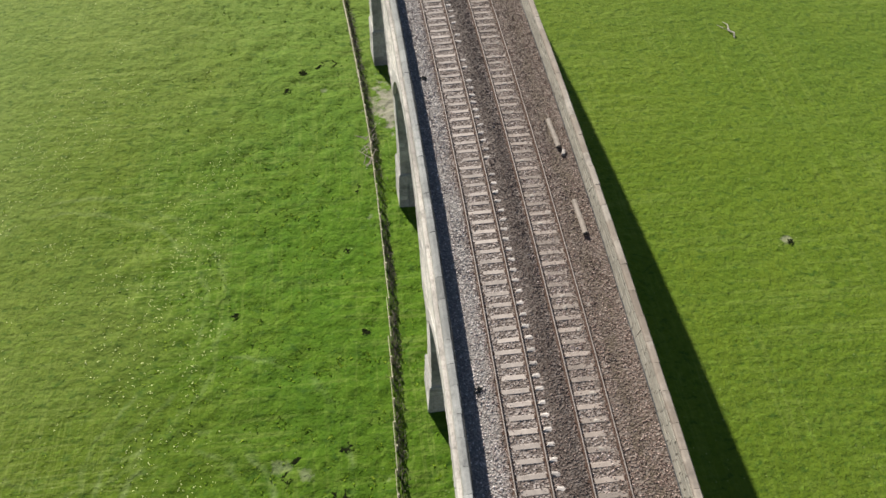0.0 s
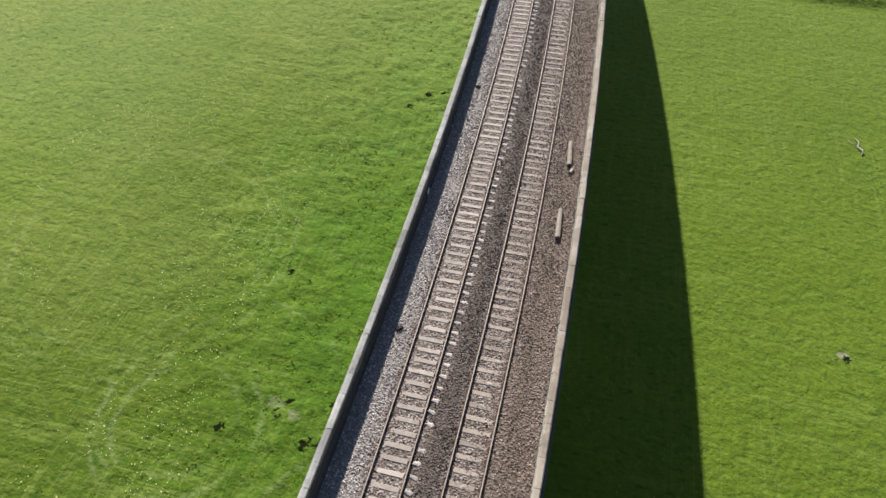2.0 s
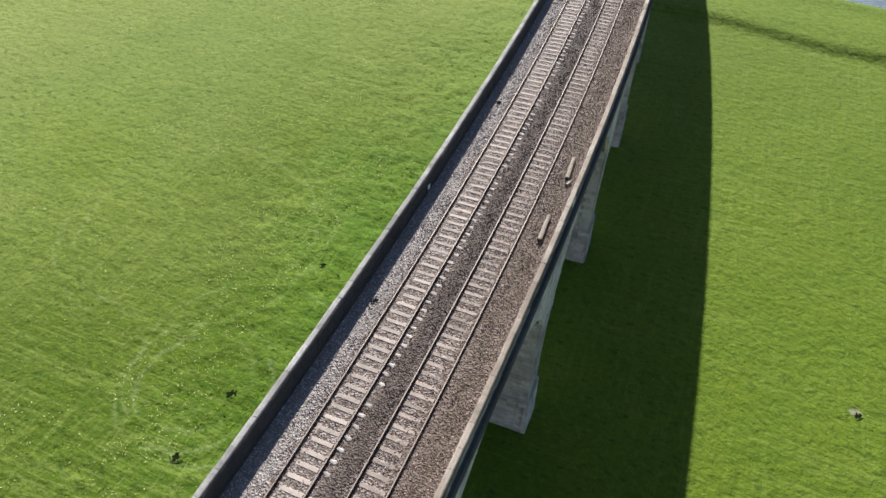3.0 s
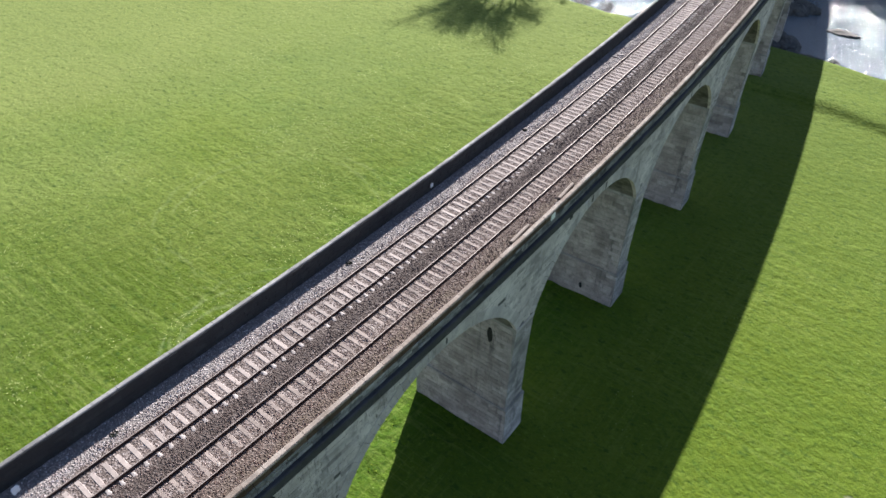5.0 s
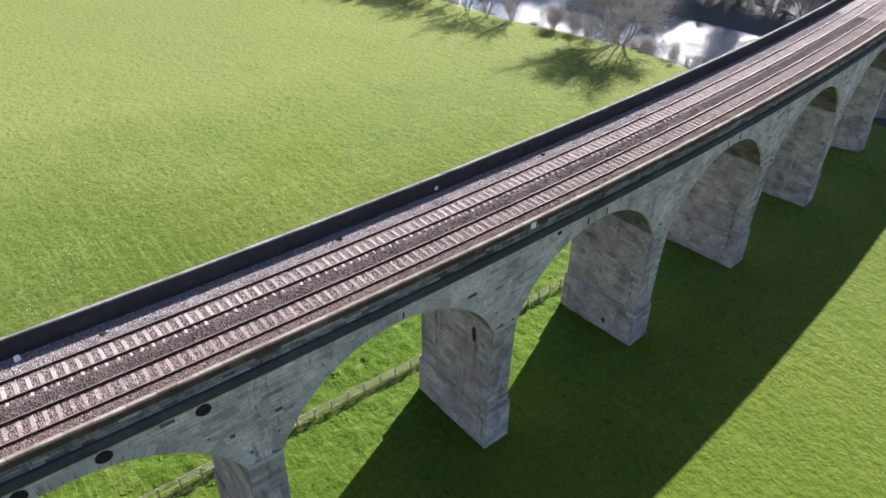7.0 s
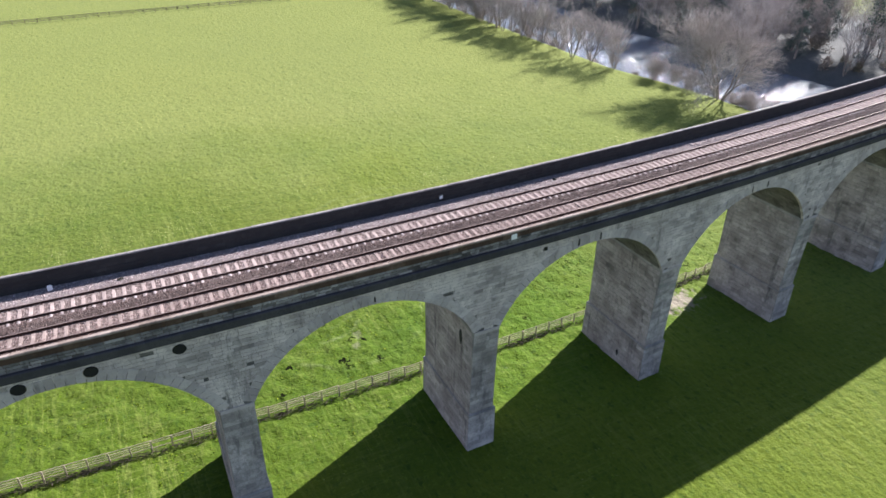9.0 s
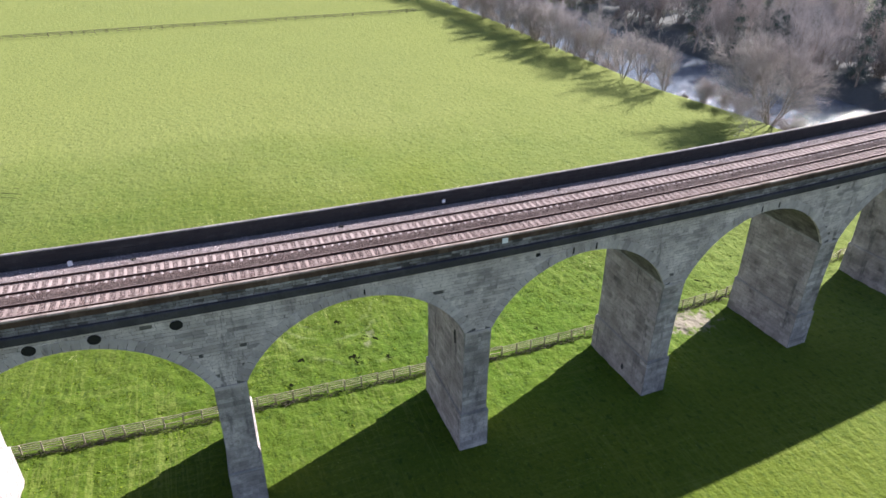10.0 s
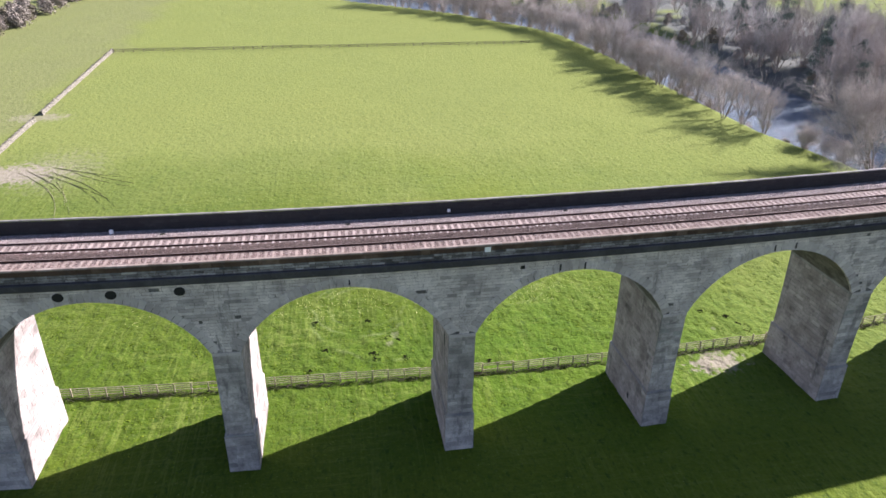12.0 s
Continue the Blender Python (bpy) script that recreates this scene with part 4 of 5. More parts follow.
plate("track_sign", 23.6, 4.645, 21.3, 0.5, 0.45, 0.03, "blank white plate fixed to the outside of the parapet")
plate("track_sign", 21.9, -4.06, 21.05, 0.28, 0.3, 0.04, "small white plate on the sooty, shade-darkened inner parapet")
b = Build()
b.cuboid(-0.06, 0.06, -0.17, 0.17, 0, 0.36, 0.03)
b.cuboid(-0.04, 0.04, -0.13, 0.13, 0.35, 0.42, 0.02)
ob = new("equipment_box", b.mesh("equipment_box", M_white))
ob.matrix_basis = on_pose(-7.9, -3.6, 20.78, 8)
tagged(ob, "white lineside box standing against the parapet", "box")
for s, o in ((50.0, -3.2), (50.7, -2.95), (26.0, 3.75)):
    b = Build()
    b.cuboid(-0.1, 0.1, -0.22, 0.22, 0, 0.14, 0.04)
    ob = new("marker_stone", b.mesh("marker_stone", M_white_end))
    ob.matrix_basis = on_pose(s, o, 20.74, 20 * s)
    tagged(ob, "whitewashed marker stone lying on the ballast", "stone", "marker stones")


def tuft_mesh(name, material, seed, radius, high, count):
    r = random.Random(seed)
    b = Build()
    for _ in range(count):
        a, q = r.uniform(0, 6.283), radius * r.random() ** 0.5
        x, y = q * math.cos(a), q * math.sin(a)
        w, h, t = r.uniform(0.015, 0.04) * (1 + radius), high * r.uniform(0.5, 1.1), r.uniform(0, 3.14)
        lx, ly = r.uniform(-0.4, 0.4) * h, r.uniform(-0.4, 0.4) * h
        b.add([(x - w * math.cos(t), y - w * math.sin(t), -0.02), (x + w * math.cos(t), y + w * math.sin(t), -0.02), (x + lx, y + ly, h)], [(0, 1, 2)])
    return b.mesh(name, material)


weed_me = tuft_mesh("weed_clump", M_weed, 5, 0.2, 0.14, 90)
for s, o in ((12.5, -3.2), (33.0, -3.2), (-3.5, -3.1)):
    ob = new("weed_clump", weed_me)
    ob.matrix_basis = on_pose(s, o, 20.78, s * 30)
    tagged(ob, "dark clump of weeds growing in the ballast", "weeds", "weeds on the deck")

# ---- fence under the viaduct ----
fence = hold("fence", "pale timber post-and-rail fence with flood debris along its foot", "fence")
r = random.Random(11)
BAY = 1.75


def fence_off(s):
    return float(np.interp(s, [-20, 0, 14, 24, 31, 50, 75, 90], [-7.7, -7.5, -7.2, -6.85, -6.45, -6.2, -6.45, -6.8]))


post_b = Build()
post_b.cuboid(-0.055, 0.055, -0.06, 0.06, -0.3, 1.22, 0.015)
post_me = post_b.mesh("post", M_fence)
rail_b = Build()
rail_b.cuboid(-0.02, 0.02, -BAY - 0.04, BAY + 0.04, -0.04, 0.04, 0.008)
rail_me = rail_b.mesh("fence_rail", M_fence)
for i in range(82):
    s = -40 + BAY * i
    p = on(s, fence_off(s), 0)
    z = ground_at(p.x, p.y)
    sit("post", post_me, fence, on_pose(s, fence_off(s), z, r.uniform(-4, 4)) @ pose(0, 0, 0, r.uniform(-2, 2), r.uniform(-2, 2), 0))
    if i % 2 == 0:
        for k, h in enumerate((0.32, 0.6, 0.87, 1.12)):
            if r.random() < 0.96:
                sit("fence_rail", rail_me, fence, on_pose(s + BAY, fence_off(s + BAY) - 0.08, z + h + r.uniform(-0.02, 0.02)) @ pose(0, 0, 0, r.uniform(-0.6, 0.6), 0, 0))

debris = Build()
r = random.Random(12)
for _ in range(5200):
    s = r.uniform(-30, 85)
    dens = noise.noise((s * 0.13, 3.1, 0)) + 0.35
    if r.random() > 0.25 + 1.2 * dens:
        continue
    p = on(s, fence_off(s) + 0.3 + r.gauss(0, 0.2), 0)
    p.z = ground_at(p.x, p.y) + r.uniform(0, 0.32)
    a, l, u = r.gauss(1.57, 0.7), r.uniform(0.25, 0.8), r.uniform(-0.25, 0.3)
    d = Vector((math.cos(a), math.sin(a), u)) * l
    debris.tube([p - d / 2, p + d / 2], [r.uniform(0.012, 0.03), 0.006], 3, False)
tagged(new("flood_debris", debris.mesh("flood_debris", M_debris)), "tangled dark twigs washed against the fence foot", "debris", kind="stuff")

r = random.Random(14)
for _ in range(14):
    p = Vector((-0.9 + r.uniform(-0.4, 0.4), 47 + r.uniform(-2.4, 2.4), 0.4 + r.uniform(0, 0.7)))
    a = r.uniform(0, 6.28)
    d = Vector((math.cos(a), math.sin(a), r.uniform(-0.4, 0.4))) * r.uniform(0.6, 1.3)
    b = Build()
    b.tube([p - d, p + d * 0.2, p + d], [0.045, 0.03, 0.01], 5)
    tagged(new("fallen_branch", b.mesh("fallen_branch", M_timber)), "pale broken branch caught on the fence", "branch", "broken branches")

b = Build()
b.tube([(40.0, 63.2, 0.1), (40.3, 62.4, 0.25), (40.15, 61.6, 0.12), (40.5, 60.9, 0.3), (40.35, 60.3, 0.08)], [0.03, 0.06, 0.08, 0.09, 0.05], 6)
b.tube([(40.15, 61.6, 0.12), (39.6, 62.0, 0.2), (39.2, 62.7, 0.1)], [0.05, 0.04, 0.015], 5)
tagged(new("driftwood", b.mesh("driftwood", M_white_end)), "bleached white branch lying on the grass", "branch")

# ---- burrows and scrapes in the pasture ----
BURROWS = [(-11.9, 14.3, 0.4), (-7.4, 17.3, 0.5), (-8.2, 16.6, 0.35), (-4.6, 15.0, 0.5), (-5.3, 14.6, 0.4), (-4.1, 18.3, 0.4), (-12.6, 8.0, 0.35), (-9.8, 10.5, 0.3), (-4.5, 60.2, 0.65), (-5.2, 59.6, 0.5), (-7.2, 59.0, 0.45), (-9.0, 56.3, 0.45), (-2.4, 42.7, 0.5), (-2.9, 7.5, 0.3), (-6.5, 9.2, 0.35), (-12.5, 30.1, 0.25), (-15.0, 52.0, 0.25), (35.3, 32.6, 0.3), (-2.2, 27.5, 0.3), (-3.4, 35.6, 0.25)]
r = random.Random(21)
for x, y, q in BURROWS:
    q = q * 1.1
    b = Build()
    cnt = 14
    rings = []
    for d, h in ((1.5, -0.04), (1.05, 0.05), (0.7, 0.05), (0.35, 0.02)):
        rings.append([(q * d * r.uniform(0.75, 1.25) * math.cos(6.283 * i / cnt), q * d * r.uniform(0.7, 1.2) * math.sin(6.283 * i / cnt), h * r.uniform(0.6, 1.2)) for i in range(cnt)])
    b.add([p for g in rings for p in g], [(k * cnt + i, k * cnt + (i + 1) % cnt, (k + 1) * cnt + (i + 1) % cnt, (k + 1) * cnt + i) for k in range(3) for i in range(cnt)] + [tuple(3 * cnt + i for i in range(cnt))])
    ob = hold("burrow", "dark rabbit burrow with a grassy earth rim", "burrow", "burrows in the pasture", at=(x, y, ground_at(x, y)))
    me = b.mesh("rim", M_grass)
    me.materials.append(M_burrow)
    for f in me.polygons:
        if f.index >= 2 * cnt or (f.index >= cnt and r.random() < 0.6):
            f.material_index = 1
    sit("rim", me, ob)

ruts = Build()
r = random.Random(61)
for (x0, y0), (x1, y1), bend in (((-69, -40.5), (-51.5, -25), 1.2), ((-67.6, -40.8), (-50.3, -26.2), 1.2), ((-67.3, -39), (-57, -28.5), 0.6), ((-70, -38), (-60, -24.7), -0.8), ((-71.2, -37.2), (-61.4, -24.2), -0.8), ((-70.7, -36), (-68.8, -32.6), 0.3), ((-70, -43), (-52, -33), 1.5), ((-69.4, -44.4), (-52.5, -34.6), 1.5), ((-72, -42), (-66, -27), -1.0), ((-70, -45), (-48, -31), 2.0), ((-69, -46), (-47, -33), 2.2), ((-68, -42), (-55, -27), 0.4), ((-66, -43), (-56, -36), 0.5), ((-71, -40), (-64, -25), -0.4)):
    n, prev = 16, None
    for i in range(n + 1):
        t = i / n
        px, py = x0 + (x1 - x0) * t, y0 + (y1 - y0) * t
        nx_, ny_ = -(y1 - y0), (x1 - x0)
        q = math.hypot(nx_, ny_)
        sway = bend * math.sin(math.pi * t) + r.gauss(0, 0.05)
        w = 0.05 * math.sin(math.pi * min(1.0, 0.12 + t * 0.85)) * r.uniform(0.5, 1.3)
        px, py = px + nx_ / q * sway, py + ny_ / q * sway
        z = ground_at(px, py) + 0.03
        k = [(px - nx_ / q * w, py - ny_ / q * w, z), (px, py, z + 0.05), (px + nx_ / q * w, py + ny_ / q * w, z)]
        if prev and r.random() < 0.85:
            ruts.add(prev + k, [(0, 3, 4, 1), (1, 4, 5, 2)])
        prev = k
tagged(new("wheel_ruts", ruts.mesh("wheel_ruts", M_rut)), "dark muddy wheel ruts fanning out from a gateway", "ruts", kind="stuff")

# ---- grass tufts ----
g = np.random.default_rng(5)
cnt = 80000
tx, ty = g.uniform(-75, 52, cnt), g.uniform(-28, 108, cnt)
dens = 0.2 + 0.3 * soft(-32, -10, tx) * soft(10, 2, tx)
dens = np.where((np.hypot((tx - 1.6) / 1.6, (ty - 53.2) / 2.4) < 1.2), 0.04, dens)
keep = (g.uniform(0, 1, cnt) < dens) & (ty < bank_y(tx) - 1)
tx, ty = tx[keep], ty[keep]
tz = ground_z(tx, ty)
lush = soft(-32, -10, tx) * soft(12, 2, tx)
m3 = len(tx)
ang = g.uniform(0, 6.283, (m3, 3))
ht = (0.045 + 0.01 * lush)[:, None] * g.uniform(0.6, 1.5, (m3, 3))
wd = g.uniform(0.03, 0.07, (m3, 3)) * (1 + 0.3 * lush)[:, None]
px, py = tx[:, None] + g.normal(0, 0.06, (m3, 3)), ty[:, None] + g.normal(0, 0.06, (m3, 3))
lean = g.normal(0, 0.13, (m3, 3, 2))
A = np.stack([px - wd * np.cos(ang), py - wd * np.sin(ang), np.repeat(tz[:, None], 3, 1) - 0.03], -1)
B = np.stack([px + wd * np.cos(ang), py + wd * np.sin(ang), np.repeat(tz[:, None], 3, 1) - 0.03], -1)
C = np.stack([px + lean[..., 0], py + lean[..., 1], tz[:, None] + ht], -1)
tv = np.stack([A, B, C], 2).reshape(-1, 3)
tf = np.arange(len(tv)).reshape(-1, 3)
tagged(new("grass_tufts", mesh_of("grass_tufts", tv.tolist(), tf.tolist(), M_tufts)), "tufts of bright green grass in the pasture", "grass", kind="stuff")

g = np.random.default_rng(15)
cnt = 60000
tx, ty = g.uniform(-95, -13, cnt), g.uniform(-15, 96, cnt)
clus = np.array([noise.noise((a * 0.09, b * 0.05, 7.0)) + 0.7 * noise.noise((a * 0.5, b * 0.3, 2.0)) for a, b in zip(tx, ty)])
keep = g.uniform(0, 1, cnt) < 0.02 + 0.6 * soft(0.05, 0.5, clus)
tx, ty = tx[keep], ty[keep]
sz = g.uniform(0.045, 0.092, len(tx)) * np.where(tx < -45, 0.6, 1.0)
an = g.uniform(0, 6.283, len(tx))
tz = ground_z(tx, ty) + 0.03
dx, dy = sz * np.cos(an), sz * np.sin(an)
V = np.stack([np.stack([tx - dx, ty - dy, tz], -1), np.stack([tx + dy * 0.7, ty - dx * 0.7, tz + 0.02], -1), np.stack([tx + dx, ty + dy, tz + 0.01], -1), np.stack([tx, ty, tz + sz * 0.5], -1)], 1).reshape(-1, 3)
F = (np.array([(0, 1, 3), (1, 2, 3), (2, 0, 3)])[None] + np.arange(len(tx))[:, None, None] * 4).reshape(-1, 3)
tagged(new("dry_stalks", mesh_of("dry_stalks", V.tolist(), F.tolist(), M_stalk)), "scattered bleached stalks and seed heads in the pasture", "grass", kind="stuff")

# ---- trees ----


def grow(b, p, d, length, rad, level, r, leaf, spread, kids, low):
    """A limb and, from it, finer limbs down to twigs."""
    segs = 3 if level < 2 else 2
    pts, q = [p.copy()], p.copy()
    for i in range(segs):
        d = (d + Vector((r.gauss(0, 0.12), r.gauss(0, 0.12), 0.03 if level else 0.02))).normalized()
        q = q + d * length / segs
        pts.append(q.copy())
    radii = [rad * (1 - 0.62 * i / segs) for i in range(segs + 1)]
    target = b if level < 2 else leaf
    target.tube(pts, radii, 6 if level == 0 else (4 if level == 1 else 3), False)
    if level >= len(kids):
        return
    for i in range(kids[level]):
        t = r.uniform(0.2, 1.0) if level else r.uniform(low, 1.0)
        k = min(int(t * segs), segs - 1)
        at = pts[k].lerp(pts[k + 1], t * segs - k)
        side = d.orthogonal().normalized()
        side.rotate(Matrix.Rotation(r.uniform(0, 6.283), 3, d))
        nd = (d * r.uniform(0.55, 1.0) + side * r.uniform(0.45, 1.0) * spread + Vector((0, 0, 0.02))).normalized()
        grow(b, at, nd, length * r.uniform(0.42, 0.72) * (1.15 - 0.35 * t), max(0.0095, rad * 0.4), level + 1, r, leaf, spread, kids, low)


def bare_tree(seed, high, stems, kids, spread, twig_mat, label, lean=0.25, low=0.14):
    r = random.Random(seed)
    trunk, crown = Build(), Build()
    for i in range(stems):
        a = 6.283 * i / stems + r.uniform(-0.5, 0.5)
        out = lean if stems == 1 else r.uniform(0.5, 1.3) * lean
        d = Vector((math.cos(a) * out, math.sin(a) * out, 1)).normalized()
        grow(trunk, Vector((math.cos(a), math.sin(a), 0)) * (0.0 if stems == 1 else 0.3) + Vector((0, 0, -0.3)), d, high * r.uniform(0.62, 0.8), high * (0.018 if stems == 1 else 0.011), 0, r, crown, spread, kids, low)
    ob = hold("bare_tree", label, "tree", "riverside trees", at=(0, 0, -60))
    sit("trunk", trunk.mesh("trunk", M_bark, smooth=True), ob)
    sit("crown", crown.mesh("crown", twig_mat), ob, None, "fine leafless twigs")
    return ob


def clump_tree(seed, high, wide, material, label, count, name="ivy_tree", group="evergreen trees"):
    """A tree hung with many small leaves in uneven clumps."""
    r = random.Random(seed)
    trunk, leaf = Build(), Build()
    trunk.tube([(0, 0, -0.4), (0.15, 0.1, high * 0.4), (0.1, -0.1, high * 0.85)], [high * 0.025, high * 0.018, high * 0.006], 7, False)
    blobs = []
    for i in range(26):
        t = r.uniform(0.15, 1.0)
        a, q = r.uniform(0, 6.283), wide * (1.05 - 0.75 * t) * r.uniform(0.1, 1.0)
        c = Vector((q * math.cos(a), q * math.sin(a), high * t))
        blobs.append((c, wide * r.uniform(0.16, 0.36)))
        trunk.tube([(0.1, 0, high * t * 0.8), tuple(c)], [0.07, 0.02], 4, False)
    for i in range(count):
        c, q = blobs[r.randrange(len(blobs))]
        v = Vector((r.gauss(0, 1), r.gauss(0, 1), r.gauss(0, 0.9))).normalized() * q * r.uniform(0.5, 1.1)
        p, s = c + v, r.uniform(0.12, 0.26)
        a, e = Vector((r.gauss(0, 1), r.gauss(0, 1), r.gauss(0, 1))).normalized(), Vector((r.gauss(0, 1), r.gauss(0, 1), r.gauss(0, 1))).normalized()
        leaf.add([p - a * s, p + e * s * 0.6, p + a * s, p - e * s * 0.6], [(0, 1, 2, 3)])
    ob = hold(name, label, "tree" if high > 4 else "bush", group, at=(0, 0, -60))
    sit("trunk", trunk.mesh("trunk", M_bark), ob)
    sit("crown", leaf.mesh("crown", material), ob)
    return ob


KINDS = [
    bare_tree(1, 12.5, 4, (7, 7, 6, 3), 0.6, M_twig, "leafless multi-stemmed alder with reddish twigs"),
    bare_tree(2, 11.0, 5, (6, 7, 6, 3), 0.55, M_twig, "leafless multi-stemmed alder with reddish twigs"),
    bare_tree(3, 13.5, 3, (8, 7, 6, 3), 0.5, M_twig_grey, "tall grey leafless riverside tree"),
    bare_tree(4, 9.5, 4, (7, 7, 6, 3), 0.8, M_twig, "low spreading leafless tree with reddish twigs"),
]
BIG = bare_tree(9, 15.0, 7, (11, 9, 7, 4), 0.75, M_twig, "large rounded leafless willow on the river bank", 0.5, 0.3)
IVY = [clump_tree(21, 13, 3.6, M_ivy, "dark ivy-clad evergreen tree across the river", 2600), clump_tree(22, 16, 4.4, M_ivy, "dark ivy-clad evergreen tree across the river", 3000)]
BUSH = [clump_tree(31, 2.6, 2.4, M_bush, "olive-brown bramble bush on the bank", 1100, "bush", "bank bushes"), clump_tree(32, 3.4, 2.8, M_scrub, "grey leafless scrub bush", 1200, "bush", "bank bushes")]


def plant(ob, x, y, scale, turn):
    """A copy of a tree at its own size, standing on the ground."""
    c = copy_thing(ob, pose(x, y, ground_at(x, y) - 0.05, 0, 0, turn))
    c.scale = (scale, scale, scale * 1.0)
    return c


r = random.Random(77)
# the row on the near bank
x = -262.0
while x < -68:
    y = float(bank_y(x)) + r.uniform(-3.2, 0.2)
    plant(KINDS[r.choice((0, 0, 1, 1, 2, 3))], x, y, r.uniform(0.72, 1.0), r.uniform(0, 360))
    x += r.uniform(1.8, 3.5) * (1.0 if x < -100 else 2.1)
for x, e, k, sc in ((-60.5, 0.5, 3, 0.62), (-66.0, 1.0, 3, 0.75), (-64, -0.5, 3, 0.5), (-43, 1.5, 3, 0.55), (-38.5, 1.0, 3, 0.5), (-33, 1.4, 3, 0.45), (-58, 2.2, 0, 0.55), (-46, 2.5, 3, 0.6), (-28, 2.0, 3, 0.4)):
    plant(KINDS[k], x, float(bank_y(x)) + e, sc, r.uniform(0, 360))
plant(BIG, -49.3, 111.2, 1.15, 40)
for _ in range(44):
    x = r.uniform(-250, -30)
    plant(BUSH[r.randrange(2)], x, float(bank_y(x)) + r.uniform(0.5, 3.5), r.uniform(0.25, 0.5), r.uniform(0, 360))
# saplings and brush along the water's edge
for _ in range(90):
    x = r.uniform(-250, -28)
    plant(KINDS[r.choice((1, 3, 3))], x, float(bank_y(x)) + r.uniform(-1.5, 2.2), r.uniform(0.16, 0.4), r.uniform(0, 360))
# a few standing in the far corner of the field
for x, y in ((-250, 60), (-262, 52), (-249, 76), (-243, 84), (-274, 36), (-283, 30)):
    plant(KINDS[r.randrange(4)], x, y, r.uniform(0.7, 1.0), r.uniform(0, 360))
# the wood across the river
done = 0
while done < 220:
    x, e = r.uniform(-300, 70), 34 + 110 * r.random() ** 1.7
    y = float(bank_y(x)) + e + (14 if x > -20 else 0)
    if x < -170 and r.random() < 0.45:
        continue
    if math.hypot(x + 190, y - 203) < 18 or (y > 185 and r.random() < 0.6):
        continue
    if r.random() < 0.32:
        plant(IVY[r.randrange(2)], x, y, r.uniform(0.7, 1.15), r.uniform(0, 360))
    else:
        plant(KINDS[r.choice((0, 1, 2, 2))], x, y, r.uniform(0.75, 1.2), r.uniform(0, 360))
    done += 1
for x, y in ((-183, 144), (-162, 152), (-179, 177), (-122, 167), (-226, 133), (-205, 150), (-140, 160), (-100, 172)):
    plant(IVY[r.randrange(2)], x, y, r.uniform(0.85, 1.1), r.uniform(0, 360))
for _ in range(95):
    x = r.uniform(-150, 40)
    y = float(bank_y(x)) + (50 if x > -20 else 36) + 70 * r.random() ** 1.3
    plant((IVY + KINDS[:3] + KINDS[:3])[r.randrange(8)], x, y, r.uniform(0.7, 1.15), r.uniform(0, 360))
for _ in range(60):
    x = r.uniform(-260, 40)
    plant(BUSH[r.randrange(2)], x, float(bank_y(x)) + (50 if x > -20 else 35) + r.uniform(0, 20), r.uniform(0.6, 1.6), r.uniform(0, 360))
# scrub beyond the far field
for _ in range(85):
    t = r.random()
    plant(BUSH[r.randrange(2)], -190 - 150 * t + r.uniform(-3, 3), -99 - r.uniform(0, 14) + 8 * t, r.uniform(0.9, 1.9), r.uniform(0, 360))
for ob in KINDS + [BIG] + IVY + BUSH:
    for c in (*ob.children_recursive, ob):
        bpy.data.objects.remove(c)

# ---- field boundaries ----
wall_b = Build()
r = random.Random(51)
x = -58.0
while x > -173:
    y0 = -53.2 - (x + 60) * -0.021
    for k in range(5):
        xx = x
        for side in (-1, 1):
            ln, h = r.uniform(0.28, 0.5), 0.17
            w = 0.3 - 0.03 * k
            c = Vector((xx + r.uniform(-0.05, 0.05), y0 + side * w * 0.5, -0.02 + h * k))
            wall_b.box([c + Vector(v) for v in ((-ln / 2, -w / 2, 0), (ln / 2, -w / 2, 0), (ln / 2, w / 2, 0), (-ln / 2, w / 2, 0), (-ln / 2 * 0.9, -w / 2 * 0.9, h), (ln / 2 * 0.9, -w / 2 * 0.9, h), (ln / 2 * 0.9, w / 2 * 0.9, h), (-ln / 2 * 0.9, w / 2 * 0.9, h))])
    c = Vector((x, y0 + r.uniform(-0.1, 0.1), 0.83))
    l, h = 0.2, r.uniform(0.02, 0.42) * (0.4 + 0.9 * abs(noise.noise((x * 0.23, 0.0, 4.0))))
    wall_b.box([c + Vector(v) for v in ((-l, -0.22, 0), (l, -0.22, 0), (l, 0.22, 0), (-l, 0.22, 0), (-l * 0.8, -0.17, h), (l * 0.8, -0.17, h), (l * 0.8, 0.17, h), (-l * 0.8, 0.17, h))])
    x -= 0.42
    if -106 < x < -101:
        x = -106.0
stone_wall = hold("field_wall", "pale dry-stone field wall with a gateway gap", "wall", kind="structure")
attach("stones", wall_b.mesh("stones", M_drystone), stone_wall, kind="stuff")

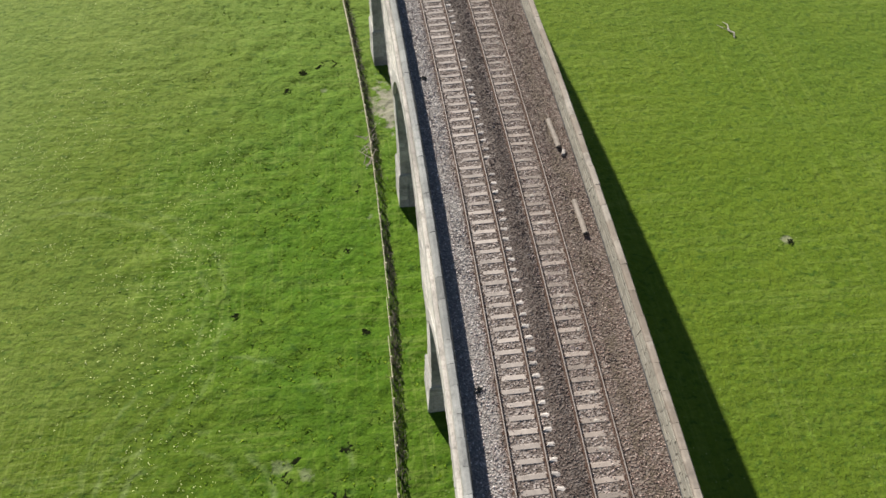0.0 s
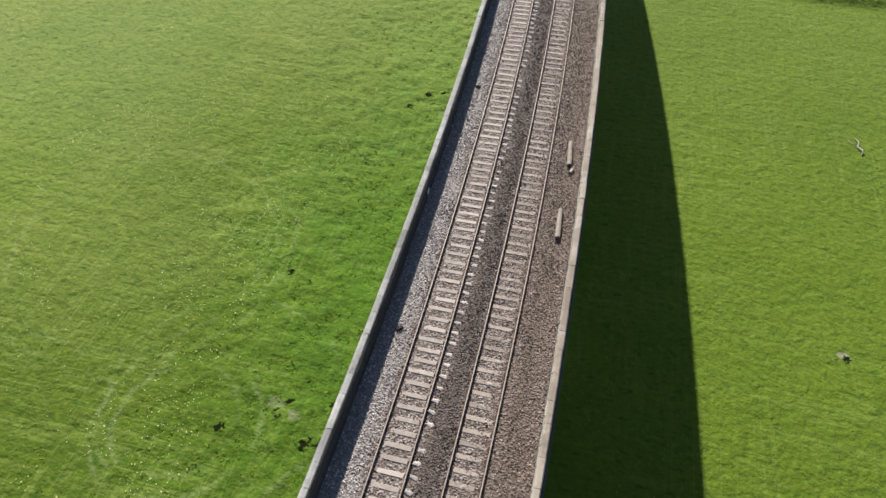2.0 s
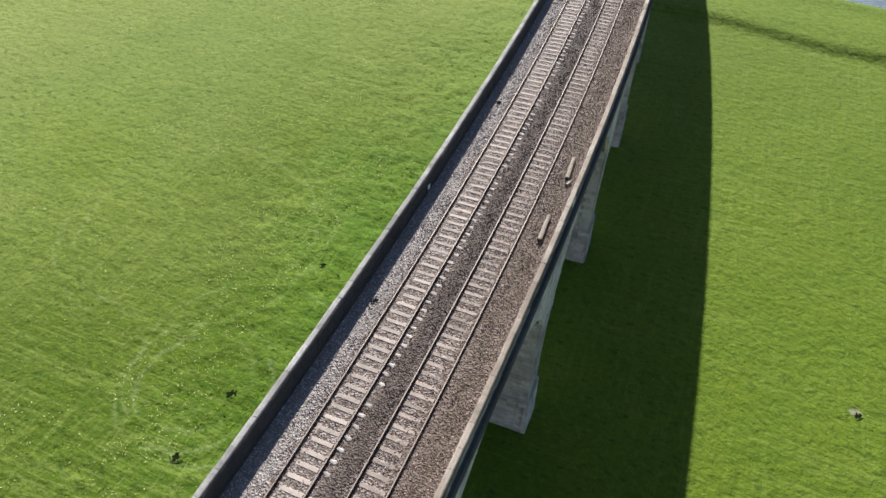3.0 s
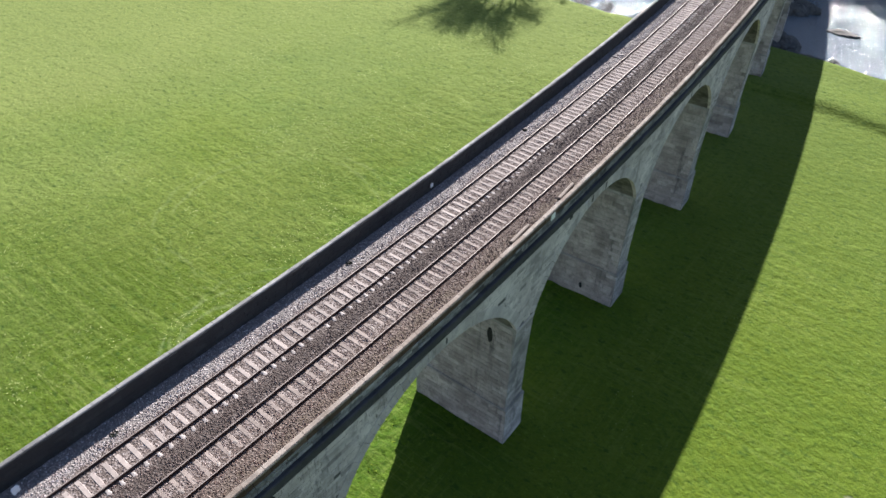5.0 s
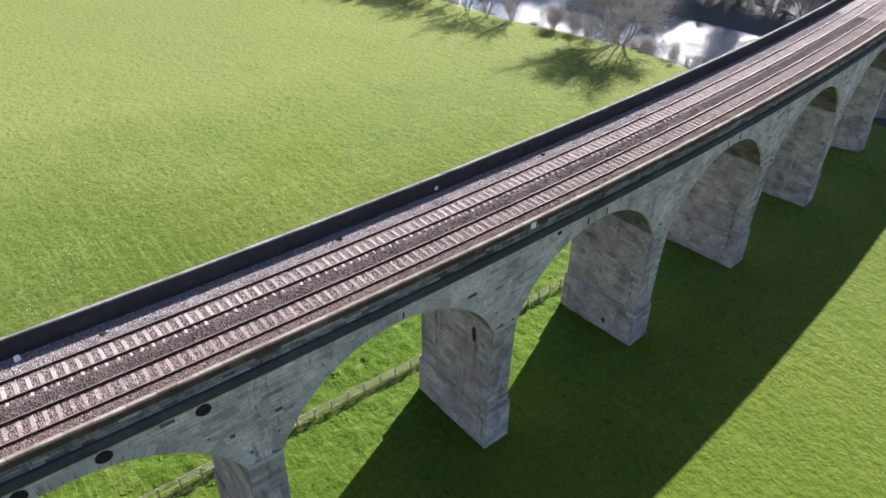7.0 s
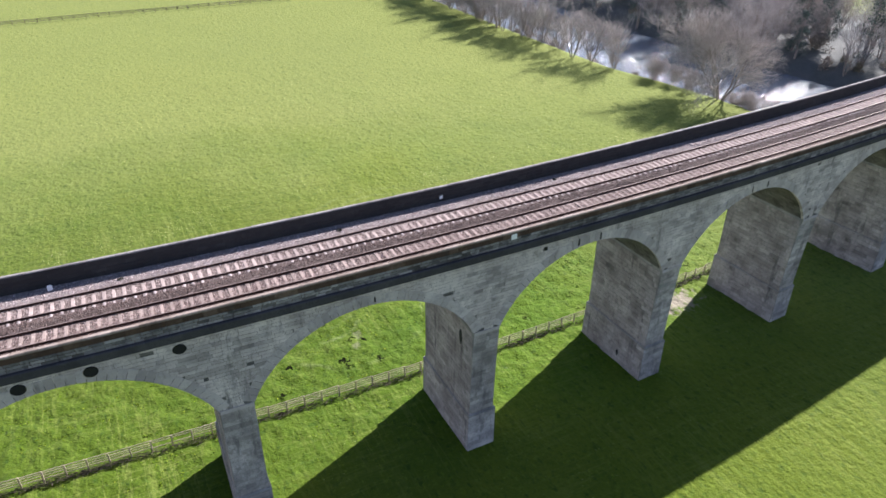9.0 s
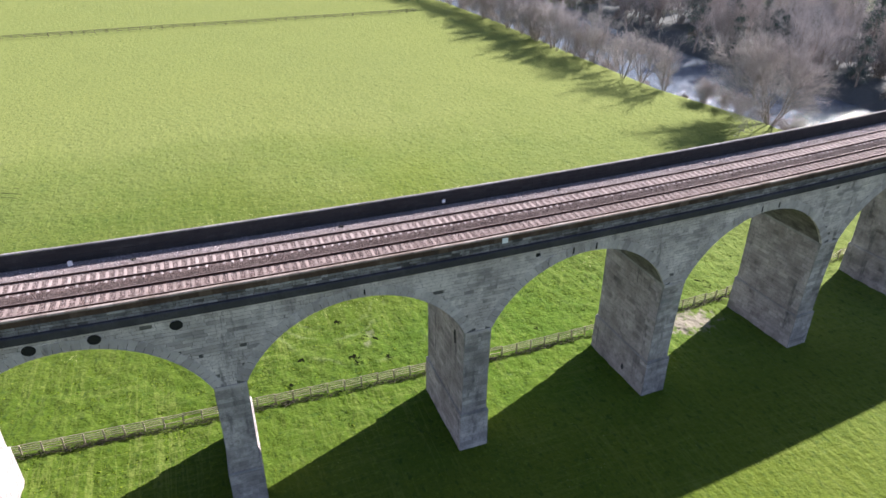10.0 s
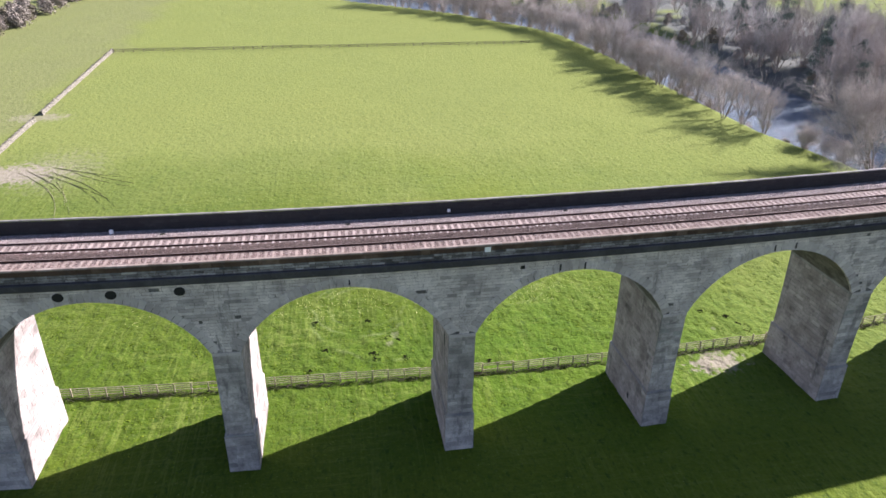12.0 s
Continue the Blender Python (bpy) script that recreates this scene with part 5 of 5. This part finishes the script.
far_fence = hold("fence", "distant dark post-and-rail fence across the pasture", "fence")
M_dark_fence = mat_plain("dark_fence_timber", (0.12, 0.1, 0.08), 0.9, 0, 0.25, 4, "object")
pb, rb = Build(), Build()
pb.cuboid(-0.07, 0.07, -0.07, 0.07, -0.3, 1.2, 0.02)
rb.cuboid(-0.03, 0.03, -1.5, 1.5, -0.06, 0.06, 0.01)
pm, rm = pb.mesh("post", M_dark_fence), rb.mesh("fence_rail", M_dark_fence)
for i in range(44):
    y = -55 + 3.0 * i
    sit("post", pm, far_fence, pose(-171, y, ground_at(-171, y)))
    for h in (0.45, 0.8, 1.1):
        sit("fence_rail", rm, far_fence, pose(-170.92, y + 1.5, ground_at(-171, y + 1.5) + h))

# ---- rocks at the river piers ----


def rock(x, y, z, sx, sy, sz, seed, label):
    bm = bmesh.new()
    bmesh.ops.create_icosphere(bm, subdivisions=3, radius=1.0)
    for v in bm.verts:
        n = noise.noise(v.co * 1.4 + Vector((seed, 0, 0))) * 0.45 + noise.noise(v.co * 4 + Vector((0, seed, 0))) * 0.14
        v.co = Vector((v.co.x * sx, v.co.y * sy, v.co.z * sz)) * (1 + n)
    me = bpy.data.meshes.new("boulder")
    bm.to_mesh(me)
    bm.free()
    me.materials.append(M_rock)
    ob = new("boulder", me)
    ob.location = (x, y, z)
    tagged(ob, label, "rock", "river rocks")


r = random.Random(88)
for sp, count, small, large in ((PIERS[11], 18, 1.2, 2.2), (PIERS[12], 20, 1.6, 2.8), (PIERS[13], 12, 1.2, 2.2)):
    for _ in range(count):
        a = r.uniform(0, 6.283)
        p = on(sp + 3.0 * math.sin(a) * r.uniform(0.8, 1.4), 5.4 * math.cos(a) * r.uniform(0.9, 1.25), 0)
        q = r.uniform(small, large)
        rock(p.x, p.y, max(ground_at(p.x, p.y), WATER_Z) + 0.15, q * 1.2, q, q * 0.65, r.uniform(0, 50), "dark wet boulder at the foot of a river pier")
for i in range(12):
    x = 3.5 + 0.75 * i
    y = float(bank_y(x)) + r.uniform(1.6, 3.2)
    q = r.uniform(0.5, 1.1)
    rock(x, y, max(ground_at(x, y), WATER_Z) + 0.1, q * 1.3, q, q * 0.6, r.uniform(0, 50), "dark boulder on the river's edge")
rock(9.7, 133.5, WATER_Z + 0.05, 2.6, 1.3, 0.45, 4.0, "flat mossy boulder breaking the river surface")
